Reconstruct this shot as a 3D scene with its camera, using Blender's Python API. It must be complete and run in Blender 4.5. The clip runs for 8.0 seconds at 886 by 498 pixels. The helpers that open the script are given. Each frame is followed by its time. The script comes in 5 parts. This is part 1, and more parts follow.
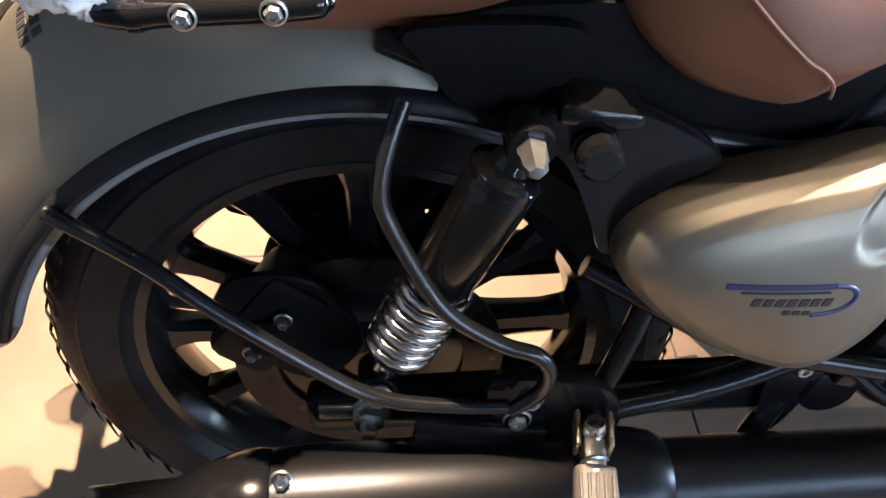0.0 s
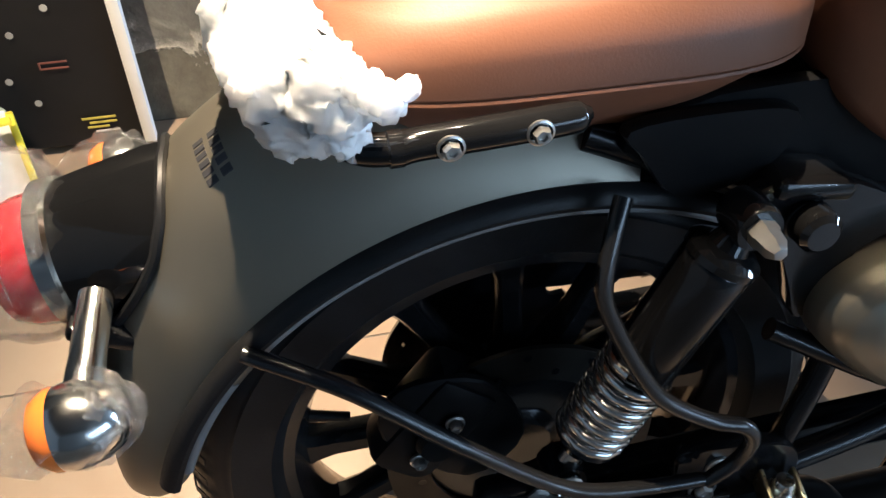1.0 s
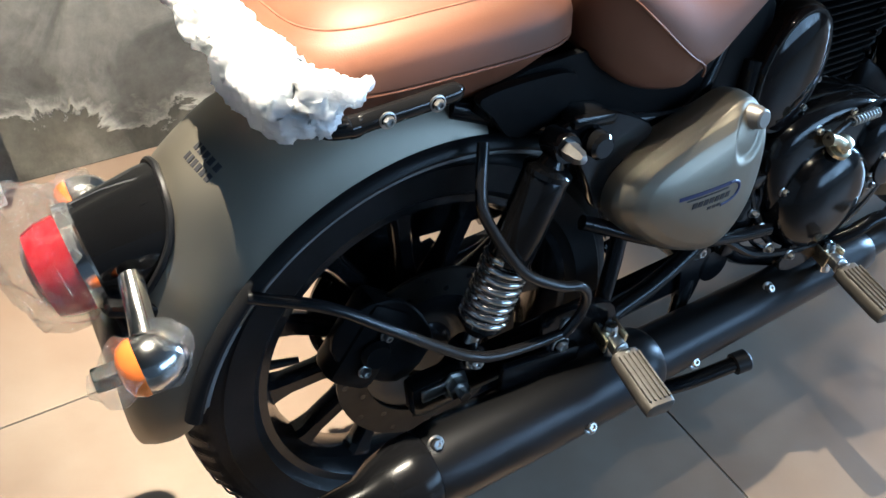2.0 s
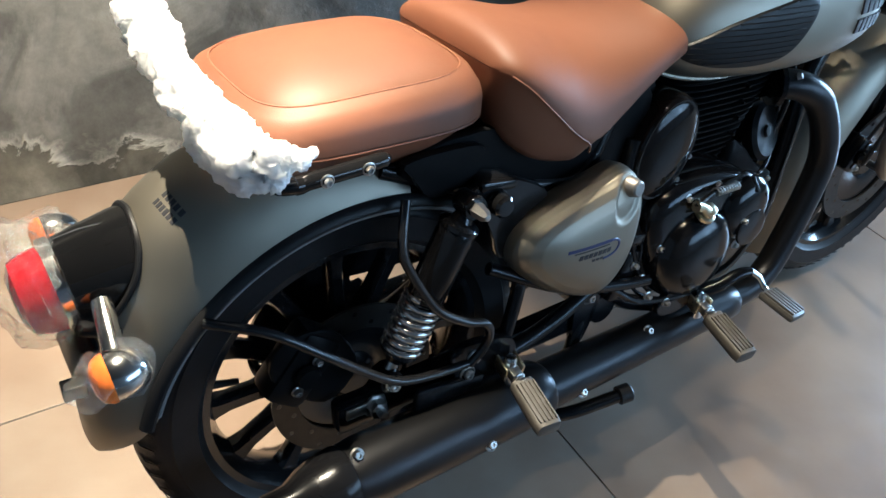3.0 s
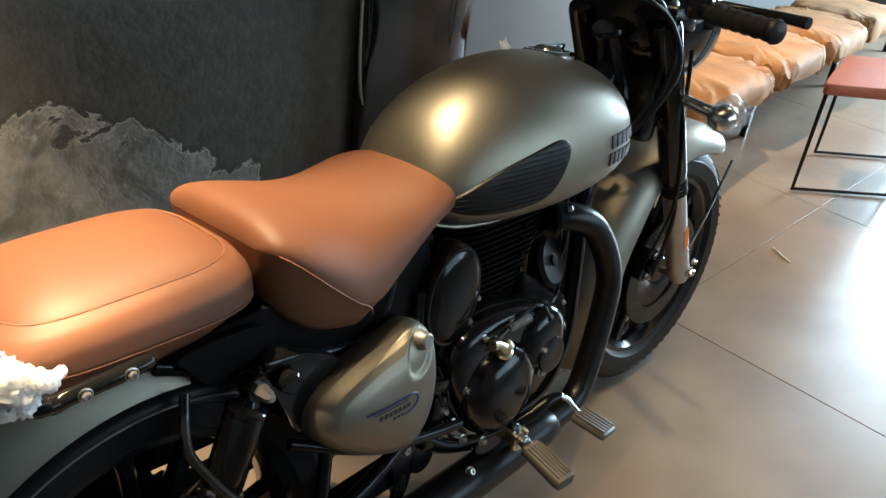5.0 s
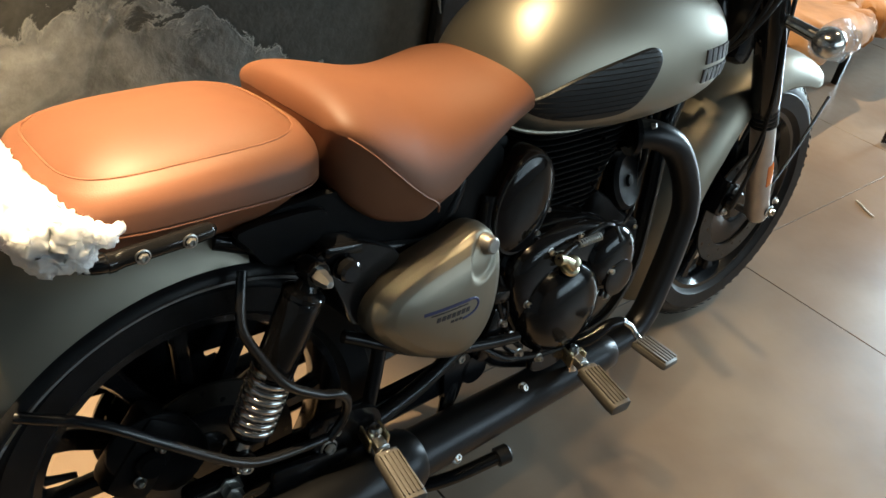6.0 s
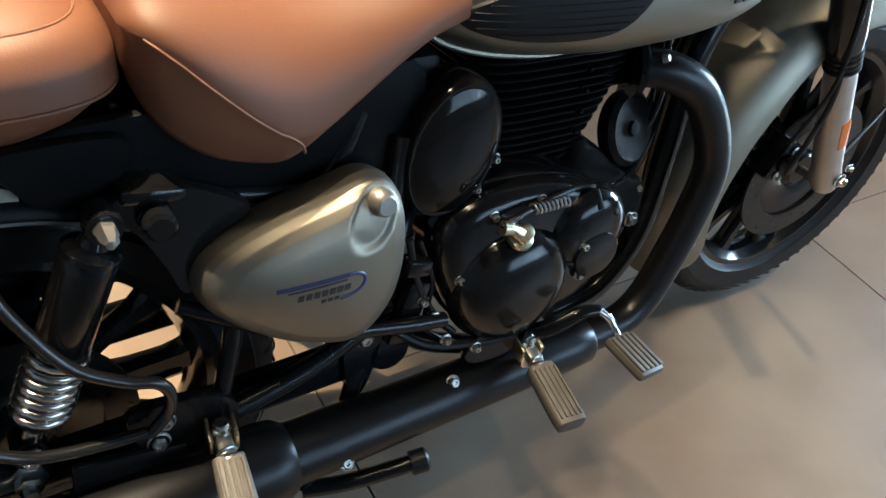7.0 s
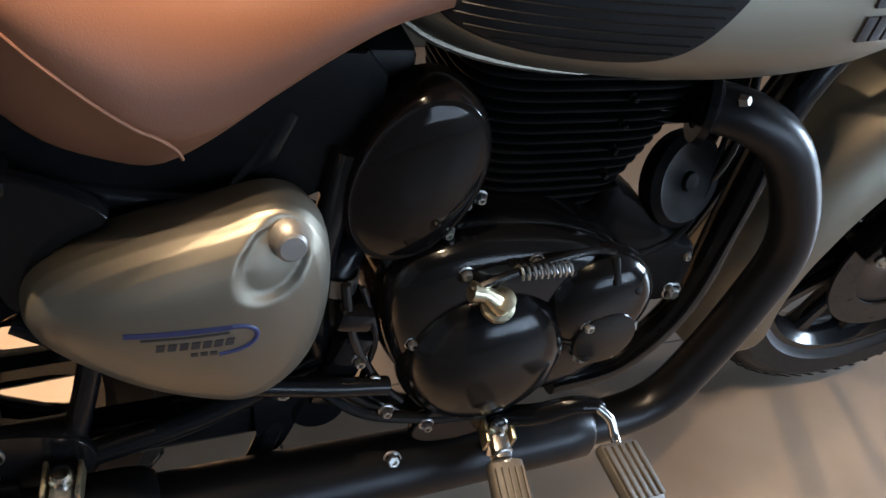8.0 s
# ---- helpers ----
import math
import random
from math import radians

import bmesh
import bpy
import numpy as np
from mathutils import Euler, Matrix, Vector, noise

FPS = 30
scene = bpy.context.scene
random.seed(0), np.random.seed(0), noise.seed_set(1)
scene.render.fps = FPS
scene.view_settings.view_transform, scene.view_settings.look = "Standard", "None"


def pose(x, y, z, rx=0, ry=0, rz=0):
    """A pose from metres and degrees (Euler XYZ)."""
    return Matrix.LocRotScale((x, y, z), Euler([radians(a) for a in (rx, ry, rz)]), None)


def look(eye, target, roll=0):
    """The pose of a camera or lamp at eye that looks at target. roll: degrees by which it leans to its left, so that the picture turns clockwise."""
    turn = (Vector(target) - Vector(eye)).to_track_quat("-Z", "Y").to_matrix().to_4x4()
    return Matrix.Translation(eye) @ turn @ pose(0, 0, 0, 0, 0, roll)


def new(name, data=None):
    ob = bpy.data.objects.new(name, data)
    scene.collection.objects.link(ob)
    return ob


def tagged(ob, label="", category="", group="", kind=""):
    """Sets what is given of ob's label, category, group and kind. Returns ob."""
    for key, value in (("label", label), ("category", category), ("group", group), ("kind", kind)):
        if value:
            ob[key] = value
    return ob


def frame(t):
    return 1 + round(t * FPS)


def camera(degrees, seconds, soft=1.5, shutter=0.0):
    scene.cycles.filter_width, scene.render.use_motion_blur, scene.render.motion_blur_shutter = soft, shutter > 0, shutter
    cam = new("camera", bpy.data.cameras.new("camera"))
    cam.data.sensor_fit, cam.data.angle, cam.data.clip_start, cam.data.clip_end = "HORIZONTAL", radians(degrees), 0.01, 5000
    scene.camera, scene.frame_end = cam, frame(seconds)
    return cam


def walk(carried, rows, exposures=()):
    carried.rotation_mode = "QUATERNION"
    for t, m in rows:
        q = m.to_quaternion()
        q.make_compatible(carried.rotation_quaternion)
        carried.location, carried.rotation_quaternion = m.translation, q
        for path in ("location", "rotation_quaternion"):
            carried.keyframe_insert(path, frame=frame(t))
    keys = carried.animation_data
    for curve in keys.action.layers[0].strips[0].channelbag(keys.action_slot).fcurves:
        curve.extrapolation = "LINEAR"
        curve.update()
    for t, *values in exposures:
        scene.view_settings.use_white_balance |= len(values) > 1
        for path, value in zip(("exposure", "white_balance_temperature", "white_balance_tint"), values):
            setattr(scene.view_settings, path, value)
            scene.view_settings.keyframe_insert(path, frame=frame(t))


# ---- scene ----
cam = camera(56.4, 8.0)
PATH = [
    (0, (0.019, -0.525, 1.029), (0.155, 0.789, -0.472), 3.1),
    (0.5, (-0.093, -0.518, 1.046), (0.118, 0.853, -0.394), 2.0),
    (1, (-0.183, -0.457, 1.047), (0.145, 0.901, -0.384), 1.3),
    (1.5, (-0.3, -0.524, 1.102), (0.303, 0.831, -0.24), 1.5),
    (2, (-0.391, -0.652, 1.179), (0.424, 0.566, -0.182), 4.2),
    (2.2, (-0.417, -0.697, 1.187), (0.425, 0.451, -0.218), 6.8),
    (3.3, (-0.461, -0.765, 1.321), (0.549, 0.447, 0.091), 10.0),
    (3.5, (-0.437, -0.771, 1.322), (0.585, 0.434, 0.096), 8.7),
    (4, (-0.376, -0.809, 1.339), (0.792, 0.326, 0.179), 8.0),
    (4.5, (-0.358, -0.817, 1.366), (0.928, 0.316, 0.336), 7.5),
    (4.7, (-0.36, -0.812, 1.374), (0.958, 0.323, 0.386), 7.6),
    (5.8, (-0.367, -0.795, 1.318), (0.879, 0.336, 0.237), 10.4),
    (6, (-0.356, -0.787, 1.296), (0.816, 0.365, 0.156), 10.6),
    (6.5, (-0.238, -0.745, 1.236), (0.764, 0.442, -0.023), 10.2),
    (7, (0.03, -0.716, 1.19), (0.952, 0.458, -0.141), 11.8),
    (7.5, (0.177, -0.625, 1.135), (1.028, 0.563, -0.23), 14.3),
    (8, (0.276, -0.569, 1.112), (0.971, 0.644, -0.318), 16.7),
]
# the phone brightens and cools its picture on the way: seconds, stops, kelvin, tint
EXPOSURE = [(0, 0.96, 6300, 22), (1, 0.36, 5950, 14), (2, 0.46, 5300, 10), (3.5, 0.20, 5650, 9), (4, 0.24, 6200, 10), (4.5, 0.0, 6600, 10), (6, 0.0, 7300, 10), (6.5, 0.08, 7300, 8), (7, 0.34, 6150, 10), (7.5, 0.26, 6450, 14), (8, 0.34, 6700, 20)]
walk(cam, [(t, look(eye, target, roll)) for t, eye, target, roll in PATH], EXPOSURE)

# ---- light ----
world = bpy.data.worlds.new("world")
scene.world = world
world.use_nodes = True
wn = world.node_tree.nodes
wb = wn["Background"]
sky = wn.new("ShaderNodeTexSky")
sky.sky_type, sky.sun_disc = "NISHITA", False
sky.sun_elevation, sky.sun_rotation = radians(40), radians(70)
world.node_tree.links.new(sky.outputs[0], wb.inputs[0])
wb.inputs[1].default_value = 0.12


def lamp(name, kind, m, power, colour, size=0.1, spot=0.0, blend=1.0, size_y=0.0):
    d = bpy.data.lights.new(name, kind)
    d.energy, d.color = power, colour
    if kind == "AREA":
        d.shape, d.size, d.size_y = "RECTANGLE", size, size_y or size
    else:
        d.shadow_soft_size = size
    if kind == "SPOT":
        d.spot_size, d.spot_blend = radians(spot), blend
    ob = new(name, d)
    ob.matrix_world = m
    return ob


WARM = (1.0, 0.80, 0.52)
COOL = (0.55, 0.79, 1.0)
SPOTS = [
    ((-0.12, 0.62, 2.90), (-0.15, 0.18, 0.4), 980, 34),
    ((0.00, -0.66, 2.90), (0.85, -0.60, 0.0), 48, 38),
    ((-0.90, -0.05, 2.90), (-0.30, 1.02, 0.45), 780, 33),
    ((0.30, 0.56, 2.90), (0.44, -0.14, 0.62), 320, 15),
    ((-0.11, 0.04, 2.90), (0.72, -0.20, 0.60), 78, 32),
    ((0.31, -0.475, 2.90), (1.36, -0.62, 0.0), 165, 32),
    ((0.10, 0.62, 2.90), (0.6, -0.2, 0.0), 26, 80),
    ((2.6, -0.6, 2.90), (2.4, 0.2, 0.0), 160, 70),
    ((4.0, 1.50, 2.90), (3.7, 0.2, 0.0), 420, 64),
    ((-0.36, 0.12, 2.90), (-0.02, -0.25, 0.34), 700, 10),
]
for eye, aim, power, wide in SPOTS:
    lamp("spot_light", "SPOT", look(eye, aim), power, WARM, 0.014, wide)
lamp("window_daylight", "AREA", look((7.48, -0.15, 1.5), (1.0, -0.1, 1.2)), 560, COOL, 1.5, 0, 0, 1.9)
lamp("window_daylight", "AREA", look((3.1, -3.98, 1.75), (0.4, 0.0, 0.8)), 74, COOL, 4.2, 0, 0, 1.4)


# ---- materials ----
def material(name, base, rough=0.5, metal=0.0, var=0.15, scale=6.0, bump=0.0, bump_scale=120.0, coat=0.0, rough_var=0.08, spec=0.5):
    m = bpy.data.materials.new(name)
    m.use_nodes = True
    nt = m.node_tree
    n, l = nt.nodes, nt.links
    b = n["Principled BSDF"]
    tc = n.new("ShaderNodeTexCoord")
    nz = n.new("ShaderNodeTexNoise")
    nz.inputs["Scale"].default_value, nz.inputs["Detail"].default_value = scale, 6
    l.new(tc.outputs["Object"], nz.inputs["Vector"])
    ramp = n.new("ShaderNodeValToRGB")
    ramp.color_ramp.elements[0].position, ramp.color_ramp.elements[1].position = 0.3, 0.7
    ramp.color_ramp.elements[0].color = (*[c * (1 - var) for c in base], 1)
    ramp.color_ramp.elements[1].color = (*[min(1, c * (1 + var)) for c in base], 1)
    l.new(nz.outputs["Fac"], ramp.inputs["Fac"])
    l.new(ramp.outputs["Color"], b.inputs["Base Color"])
    mr = n.new("ShaderNodeMapRange")
    mr.inputs["To Min"].default_value, mr.inputs["To Max"].default_value = max(0.02, rough - rough_var), min(1, rough + rough_var)
    n2 = n.new("ShaderNodeTexNoise")
    n2.inputs["Scale"].default_value, n2.inputs["Detail"].default_value = scale * 5, 4
    l.new(tc.outputs["Object"], n2.inputs["Vector"])
    l.new(n2.outputs["Fac"], mr.inputs["Value"])
    l.new(mr.outputs["Result"], b.inputs["Roughness"])
    b.inputs["Metallic"].default_value, b.inputs["Coat Weight"].default_value = metal, coat
    b.inputs["Specular IOR Level"].default_value = spec
    if bump:
        n3 = n.new("ShaderNodeTexNoise")
        n3.inputs["Scale"].default_value, n3.inputs["Detail"].default_value = bump_scale, 5
        l.new(tc.outputs["Object"], n3.inputs["Vector"])
        bp = n.new("ShaderNodeBump")
        bp.inputs["Strength"].default_value, bp.inputs["Distance"].default_value = bump, 0.002
        l.new(n3.outputs["Fac"], bp.inputs["Height"])
        l.new(bp.outputs["Normal"], b.inputs["Normal"])
    return m


GUNMETAL = material("gunmetal_paint", (0.285, 0.258, 0.208), 0.46, 0.90, 0.05, 3, 0.03, 900, rough_var=0.03)
BLACK = material("black_satin", (0.008, 0.008, 0.009), 0.20, 0, 0.2, 10, spec=0.33)
TUBING = material("black_tubing", (0.009, 0.009, 0.010), 0.24, 0, 0.2, 10, rough_var=0.02, spec=0.6)
FINS = material("cylinder_black", (0.0065, 0.0065, 0.007), 0.38, 0, 0.3, 14, 0.06, 500, spec=0.10)
GLOSS = material("black_gloss", (0.006, 0.006, 0.0065), 0.07, 0, 0.2, 8, coat=0.25, rough_var=0.04, spec=0.4)
OVAL = material("lacquered_black", (0.006, 0.005, 0.005), 0.09, 0, 0.2, 8, rough_var=0.03, spec=0.30)
ENGINE = material("engine_black", (0.0060, 0.0060, 0.0068), 0.14, 0, 0.3, 14, 0.04, 500, rough_var=0.03, spec=0.45)
EXHAUST = material("exhaust_black", (0.032, 0.032, 0.034), 0.34, 0.85, 0.06, 9, 0.0, 700, rough_var=0.015, spec=0.6)
CHROME = material("chrome", (0.75, 0.74, 0.72), 0.16, 1.0, 0.1, 20)
FLANGE = material("grey_flange", (0.20, 0.20, 0.205), 0.42, 0, 0.2, 30)
RIM = material("satin_black_alloy", (0.012, 0.012, 0.013), 0.16, 0.0, 0.1, 20, rough_var=0.04)
DISC = material("disc_steel", (0.048, 0.045, 0.041), 0.42, 0.9, 0.15, 40)
STEEL = material("zinc_steel", (0.55, 0.54, 0.52), 0.34, 1.0, 0.15, 40)
BRASS = material("plated_brass", (0.72, 0.63, 0.44), 0.3, 1.0, 0.15, 40)
ALLOY = material("cast_alloy", (0.32, 0.30, 0.28), 0.45, 0.8, 0.15, 30, 0.06, 400)
SLIDER = material("fork_alloy", (0.55, 0.47, 0.41), 0.42, 0.6, 0.08, 30)
PEGGREY = material("peg_rubber", (0.085, 0.076, 0.066), 0.55, 0, 0.2, 30, 0.1, 300)
TYRE = material("tyre_rubber", (0.011, 0.011, 0.012), 0.45, 0, 0.3, 20, 0.10, 300, spec=0.22)
RUBBER = material("rubber_trim", (0.012, 0.012, 0.013), 0.42, 0, 0.2, 20, 0.1, 300, spec=0.25)
LEATHER = material("brown_leather", (0.205, 0.078, 0.038), 0.56, 0, 0.08, 5, 0.09, 620, rough_var=0.06, spec=0.5)
SEAM = material("leather_thread", (0.26, 0.105, 0.055), 0.55, 0, 0.2, 60)
RED = material("red_lens", (0.50, 0.006, 0.014), 0.15, 0, 0.1, 20, coat=0.5)
AMBER = material("amber_lens", (0.85, 0.20, 0.03), 0.2, 0, 0.1, 20, coat=0.5)
BLUE = material("blue_decal", (0.03, 0.04, 0.12), 0.4, 0, 0.05, 20)
DARKDECAL = material("dark_decal", (0.03, 0.03, 0.035), 0.45, 0, 0.1, 20)
WHITEWRAP = material("bubble_wrap", (0.93, 0.93, 0.935), 0.45, 0, 0.02, 30, 0.2, 160)
wb2 = WHITEWRAP.node_tree.nodes["Principled BSDF"]
wb2.inputs["Subsurface Weight"].default_value, wb2.inputs["Subsurface Scale"].default_value = 1.0, 0.03
wb2.inputs["Subsurface Radius"].default_value = (1, 1, 1)
CUSHION = material("tan_cushion", (0.40, 0.178, 0.058), 0.75, 0, 0.22, 7, 0.8, 30)
REDSEAT = material("terracotta_seat", (0.34, 0.09, 0.045), 0.5, 0, 0.1, 10)
PALE = material("pale_blue_board", (0.30, 0.32, 0.34), 0.5, 0, 0.06, 3)
BOARD = material("printed_black", (0.010, 0.010, 0.011), 0.5, 0, 0.2, 8, spec=0.2)
PRINT = material("faded_print", (0.30, 0.30, 0.29), 0.6, 0, 0.2, 30)
RUST = material("faded_red_print", (0.13, 0.045, 0.035), 0.6, 0, 0.2, 30)
OCHRE = material("faded_yellow_print", (0.33, 0.28, 0.05), 0.6, 0, 0.3, 60)
WHITE = material("white_edge", (0.75, 0.75, 0.73), 0.5, 0, 0.05, 10)
YELLOW = material("yellow_paint", (0.75, 0.62, 0.04), 0.45, 0, 0.1, 10)
PLASTIC = material("grey_plaster", (0.15, 0.15, 0.15), 0.8, 0, 0.05, 3, 0.1, 60)

def clear_film():
    """Thin clear film: lets light through, with a crinkled gloss on top."""
    m = bpy.data.materials.new("clear_plastic")
    m.use_nodes = True
    nt = m.node_tree
    n, l = nt.nodes, nt.links
    n.remove(n["Principled BSDF"])
    tr, gl, mx = n.new("ShaderNodeBsdfTransparent"), n.new("ShaderNodeBsdfGlossy"), n.new("ShaderNodeMixShader")
    gl.inputs["Roughness"].default_value, mx.inputs[0].default_value = 0.16, 0.22
    tr.inputs["Color"].default_value = (0.96, 0.96, 0.95, 1)
    tc, nz, bp = n.new("ShaderNodeTexCoord"), n.new("ShaderNodeTexNoise"), n.new("ShaderNodeBump")
    nz.inputs["Scale"].default_value, nz.inputs["Detail"].default_value, nz.inputs["Distortion"].default_value = 38, 4, 2.5
    bp.inputs["Strength"].default_value, bp.inputs["Distance"].default_value = 1.0, 0.02
    l.new(tc.outputs["Object"], nz.inputs["Vector"])
    l.new(nz.outputs["Fac"], bp.inputs["Height"])
    l.new(bp.outputs["Normal"], gl.inputs["Normal"])
    l.new(tr.outputs[0], mx.inputs[1])
    df, both = n.new("ShaderNodeBsdfTranslucent"), n.new("ShaderNodeMixShader")
    df.inputs["Color"].default_value, both.inputs[0].default_value = (0.9, 0.9, 0.9, 1), 0.25
    l.new(bp.outputs["Normal"], df.inputs["Normal"])
    l.new(gl.outputs[0], both.inputs[1])
    l.new(df.outputs[0], both.inputs[2])
    l.new(both.outputs[0], mx.inputs[2])
    l.new(mx.outputs[0], n["Material Output"].inputs["Surface"])
    return m


CLEAR = clear_film()


def floor_material():
    m = material("stone_tile", (0.250, 0.194, 0.150), 0.35, 0, 0.13, 4.5, 0.05, 60, rough_var=0.10)
    nt = m.node_tree
    b = nt.nodes["Principled BSDF"]
    geo = nt.nodes.new("ShaderNodeNewGeometry")
    for k in list(nt.nodes):
        if k.type == "TEX_NOISE":
            nt.links.new(geo.outputs["Position"], k.inputs["Vector"])
    src = b.inputs["Base Color"].links[0].from_socket
    cloud = nt.nodes.new("ShaderNodeTexNoise")
    cloud.inputs["Scale"].default_value, cloud.inputs["Detail"].default_value, cloud.inputs["Roughness"].default_value = 1.1, 8, 0.65
    nt.links.new(geo.outputs["Position"], cloud.inputs["Vector"])
    tint = nt.nodes.new("ShaderNodeValToRGB")
    tint.color_ramp.elements[0].position, tint.color_ramp.elements[0].color = 0.38, (0.92, 0.80, 0.70, 1)
    tint.color_ramp.elements[1].position, tint.color_ramp.elements[1].color = 0.64, (1.04, 1.06, 1.06, 1)
    nt.links.new(cloud.outputs["Fac"], tint.inputs["Fac"])
    brown = nt.nodes.new("ShaderNodeMix")
    brown.data_type, brown.blend_type = "RGBA", "MULTIPLY"
    brown.inputs["Factor"].default_value = 1.0
    nt.links.new(src, brown.inputs["A"])
    nt.links.new(tint.outputs["Color"], brown.inputs["B"])
    src = brown.outputs["Result"]
    mix = nt.nodes.new("ShaderNodeMix")
    mix.data_type, mix.blend_type = "RGBA", "MULTIPLY"
    mix.inputs["Factor"].default_value = 1.0
    info = nt.nodes.new("ShaderNodeObjectInfo")
    mr = nt.nodes.new("ShaderNodeMapRange")
    mr.inputs["To Min"].default_value, mr.inputs["To Max"].default_value = 0.93, 1.07
    nt.links.new(info.outputs["Random"], mr.inputs["Value"])
    nt.links.new(src, mix.inputs["A"])
    nt.links.new(mr.outputs["Result"], mix.inputs["B"])
    nt.links.new(mix.outputs["Result"], b.inputs["Base Color"])
    return m


TILE = floor_material()
GROUT = material("tile_grout", (0.09, 0.08, 0.07), 0.85, 0, 0.2, 20)


def wall_material():
    m = bpy.data.materials.new("peeling_concrete")
    m.use_nodes = True
    nt = m.node_tree
    n, l = nt.nodes, nt.links
    b = n["Principled BSDF"]
    tc = n.new("ShaderNodeTexCoord")
    sep = n.new("ShaderNodeSeparateXYZ")
    l.new(tc.outputs["Object"], sep.inputs["Vector"])

    def calc(op, p, q):
        k = n.new("ShaderNodeMath")
        k.operation = op
        for i, v in enumerate((p, q)):
            if isinstance(v, (int, float)):
                k.inputs[i].default_value = v
            else:
                l.new(v, k.inputs[i])
        return k.outputs[0]

    def cloud(scale, detail, rough=0.5, twist=0.0):
        k = n.new("ShaderNodeTexNoise")
        k.inputs["Scale"].default_value, k.inputs["Detail"].default_value = scale, detail
        k.inputs["Roughness"].default_value, k.inputs["Distortion"].default_value = rough, twist
        l.new(tc.outputs["Object"], k.inputs["Vector"])
        return k.outputs["Fac"]

    def ramp(fac, stops):
        k = n.new("ShaderNodeValToRGB")
        e = k.color_ramp.elements
        e[0].position, e[1].position = stops[0][0], stops[-1][0]
        e[0].color, e[1].color = (*stops[0][1], 1), (*stops[-1][1], 1)
        for p, col in stops[1:-1]:
            e.new(p).color = (*col, 1)
        l.new(fac, k.inputs["Fac"])
        return k.outputs["Color"]

    def blend(kind, fac, p, q):
        k = n.new("ShaderNodeMix")
        k.data_type, k.blend_type = "RGBA", kind
        for s, v in (("Factor", fac), ("A", p), ("B", q)):
            if isinstance(v, (int, float)):
                k.inputs[s].default_value = v
            else:
                l.new(v, k.inputs[s])
        return k.outputs["Result"]

    torn, fine, patch = cloud(7.0, 10, 0.62, 0.6), cloud(26, 8, 0.6), cloud(3.0, 7, 0.56, 1.2)
    # height of the torn plaster, falling away along the wall
    edge = calc("SUBTRACT", 0.56, calc("MULTIPLY", calc("MAXIMUM", calc("SUBTRACT", sep.outputs["X"], 0.44), 0.0), 0.55))
    edge = calc("MINIMUM", calc("SUBTRACT", edge, sep.outputs["Z"]), calc("SUBTRACT", 0.89, sep.outputs["X"]))
    field = calc("ADD", edge, calc("MULTIPLY", calc("SUBTRACT", torn, 0.5), 0.42))
    # a lower layer broken away near the floor
    low = calc("ADD", calc("SUBTRACT", sep.outputs["Z"], calc("ADD", 0.06, calc("MULTIPLY", sep.outputs["X"], -0.25))), calc("MULTIPLY", calc("SUBTRACT", torn, 0.5), 0.30))
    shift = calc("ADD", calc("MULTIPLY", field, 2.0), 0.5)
    shift_low = calc("ADD", calc("MULTIPLY", low, 2.0), 0.5)
    olive, pale = (0.070, 0.064, 0.050), (0.24, 0.232, 0.208)
    mottle = ramp(patch, [(0.30, (0.075, 0.074, 0.066)), (0.42, (0.120, 0.118, 0.107)), (0.50, (0.205, 0.200, 0.180)), (0.62, pale), (0.72, (0.33, 0.32, 0.29))])
    mottle = blend("MULTIPLY", 1.0, mottle, ramp(shift_low, [(0.20, (0.72, 0.70, 0.62)), (0.36, (0.60, 0.58, 0.51)), (0.480, (0.52, 0.50, 0.44)), (0.496, (1.9, 1.85, 1.75)), (0.525, (1.45, 1.42, 1.36)), (0.56, (0.86, 0.86, 0.84)), (0.70, (1.0, 1.0, 1.0))]))
    top = blend("MIX", ramp(shift, [(0.485, (0, 0, 0)), (0.505, (1, 1, 1))]), (ramp(fine, [(0.3, olive), (0.7, (0.070, 0.066, 0.054))])), mottle)
    # bright line on the torn edge, darker band just outside, put into the colour
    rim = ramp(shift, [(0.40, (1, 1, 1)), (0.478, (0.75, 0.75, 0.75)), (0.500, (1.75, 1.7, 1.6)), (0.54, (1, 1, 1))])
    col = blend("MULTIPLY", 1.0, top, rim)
    k = n.new("ShaderNodeMapRange")
    k.inputs["From Min"].default_value, k.inputs["From Max"].default_value = 0.3, 0.7
    k.inputs["To Min"].default_value, k.inputs["To Max"].default_value = 0.78, 1.22
    l.new(fine, k.inputs["Value"])
    col = blend("MULTIPLY", 1.0, col, k.outputs["Result"])
    l.new(col, b.inputs["Base Color"])
    b.inputs["Roughness"].default_value = 0.75
    bp = n.new("ShaderNodeBump")
    bp.inputs["Strength"].default_value, bp.inputs["Distance"].default_value = 0.7, 0.02
    l.new(col, bp.inputs["Height"])
    bp2 = n.new("ShaderNodeBump")
    bp2.inputs["Strength"].default_value, bp2.inputs["Distance"].default_value = 0.35, 0.005
    l.new(fine, bp2.inputs["Height"])
    l.new(bp.outputs["Normal"], bp2.inputs["Normal"])
    l.new(bp2.outputs["Normal"], b.inputs["Normal"])
    return m


CONCRETE = wall_material()


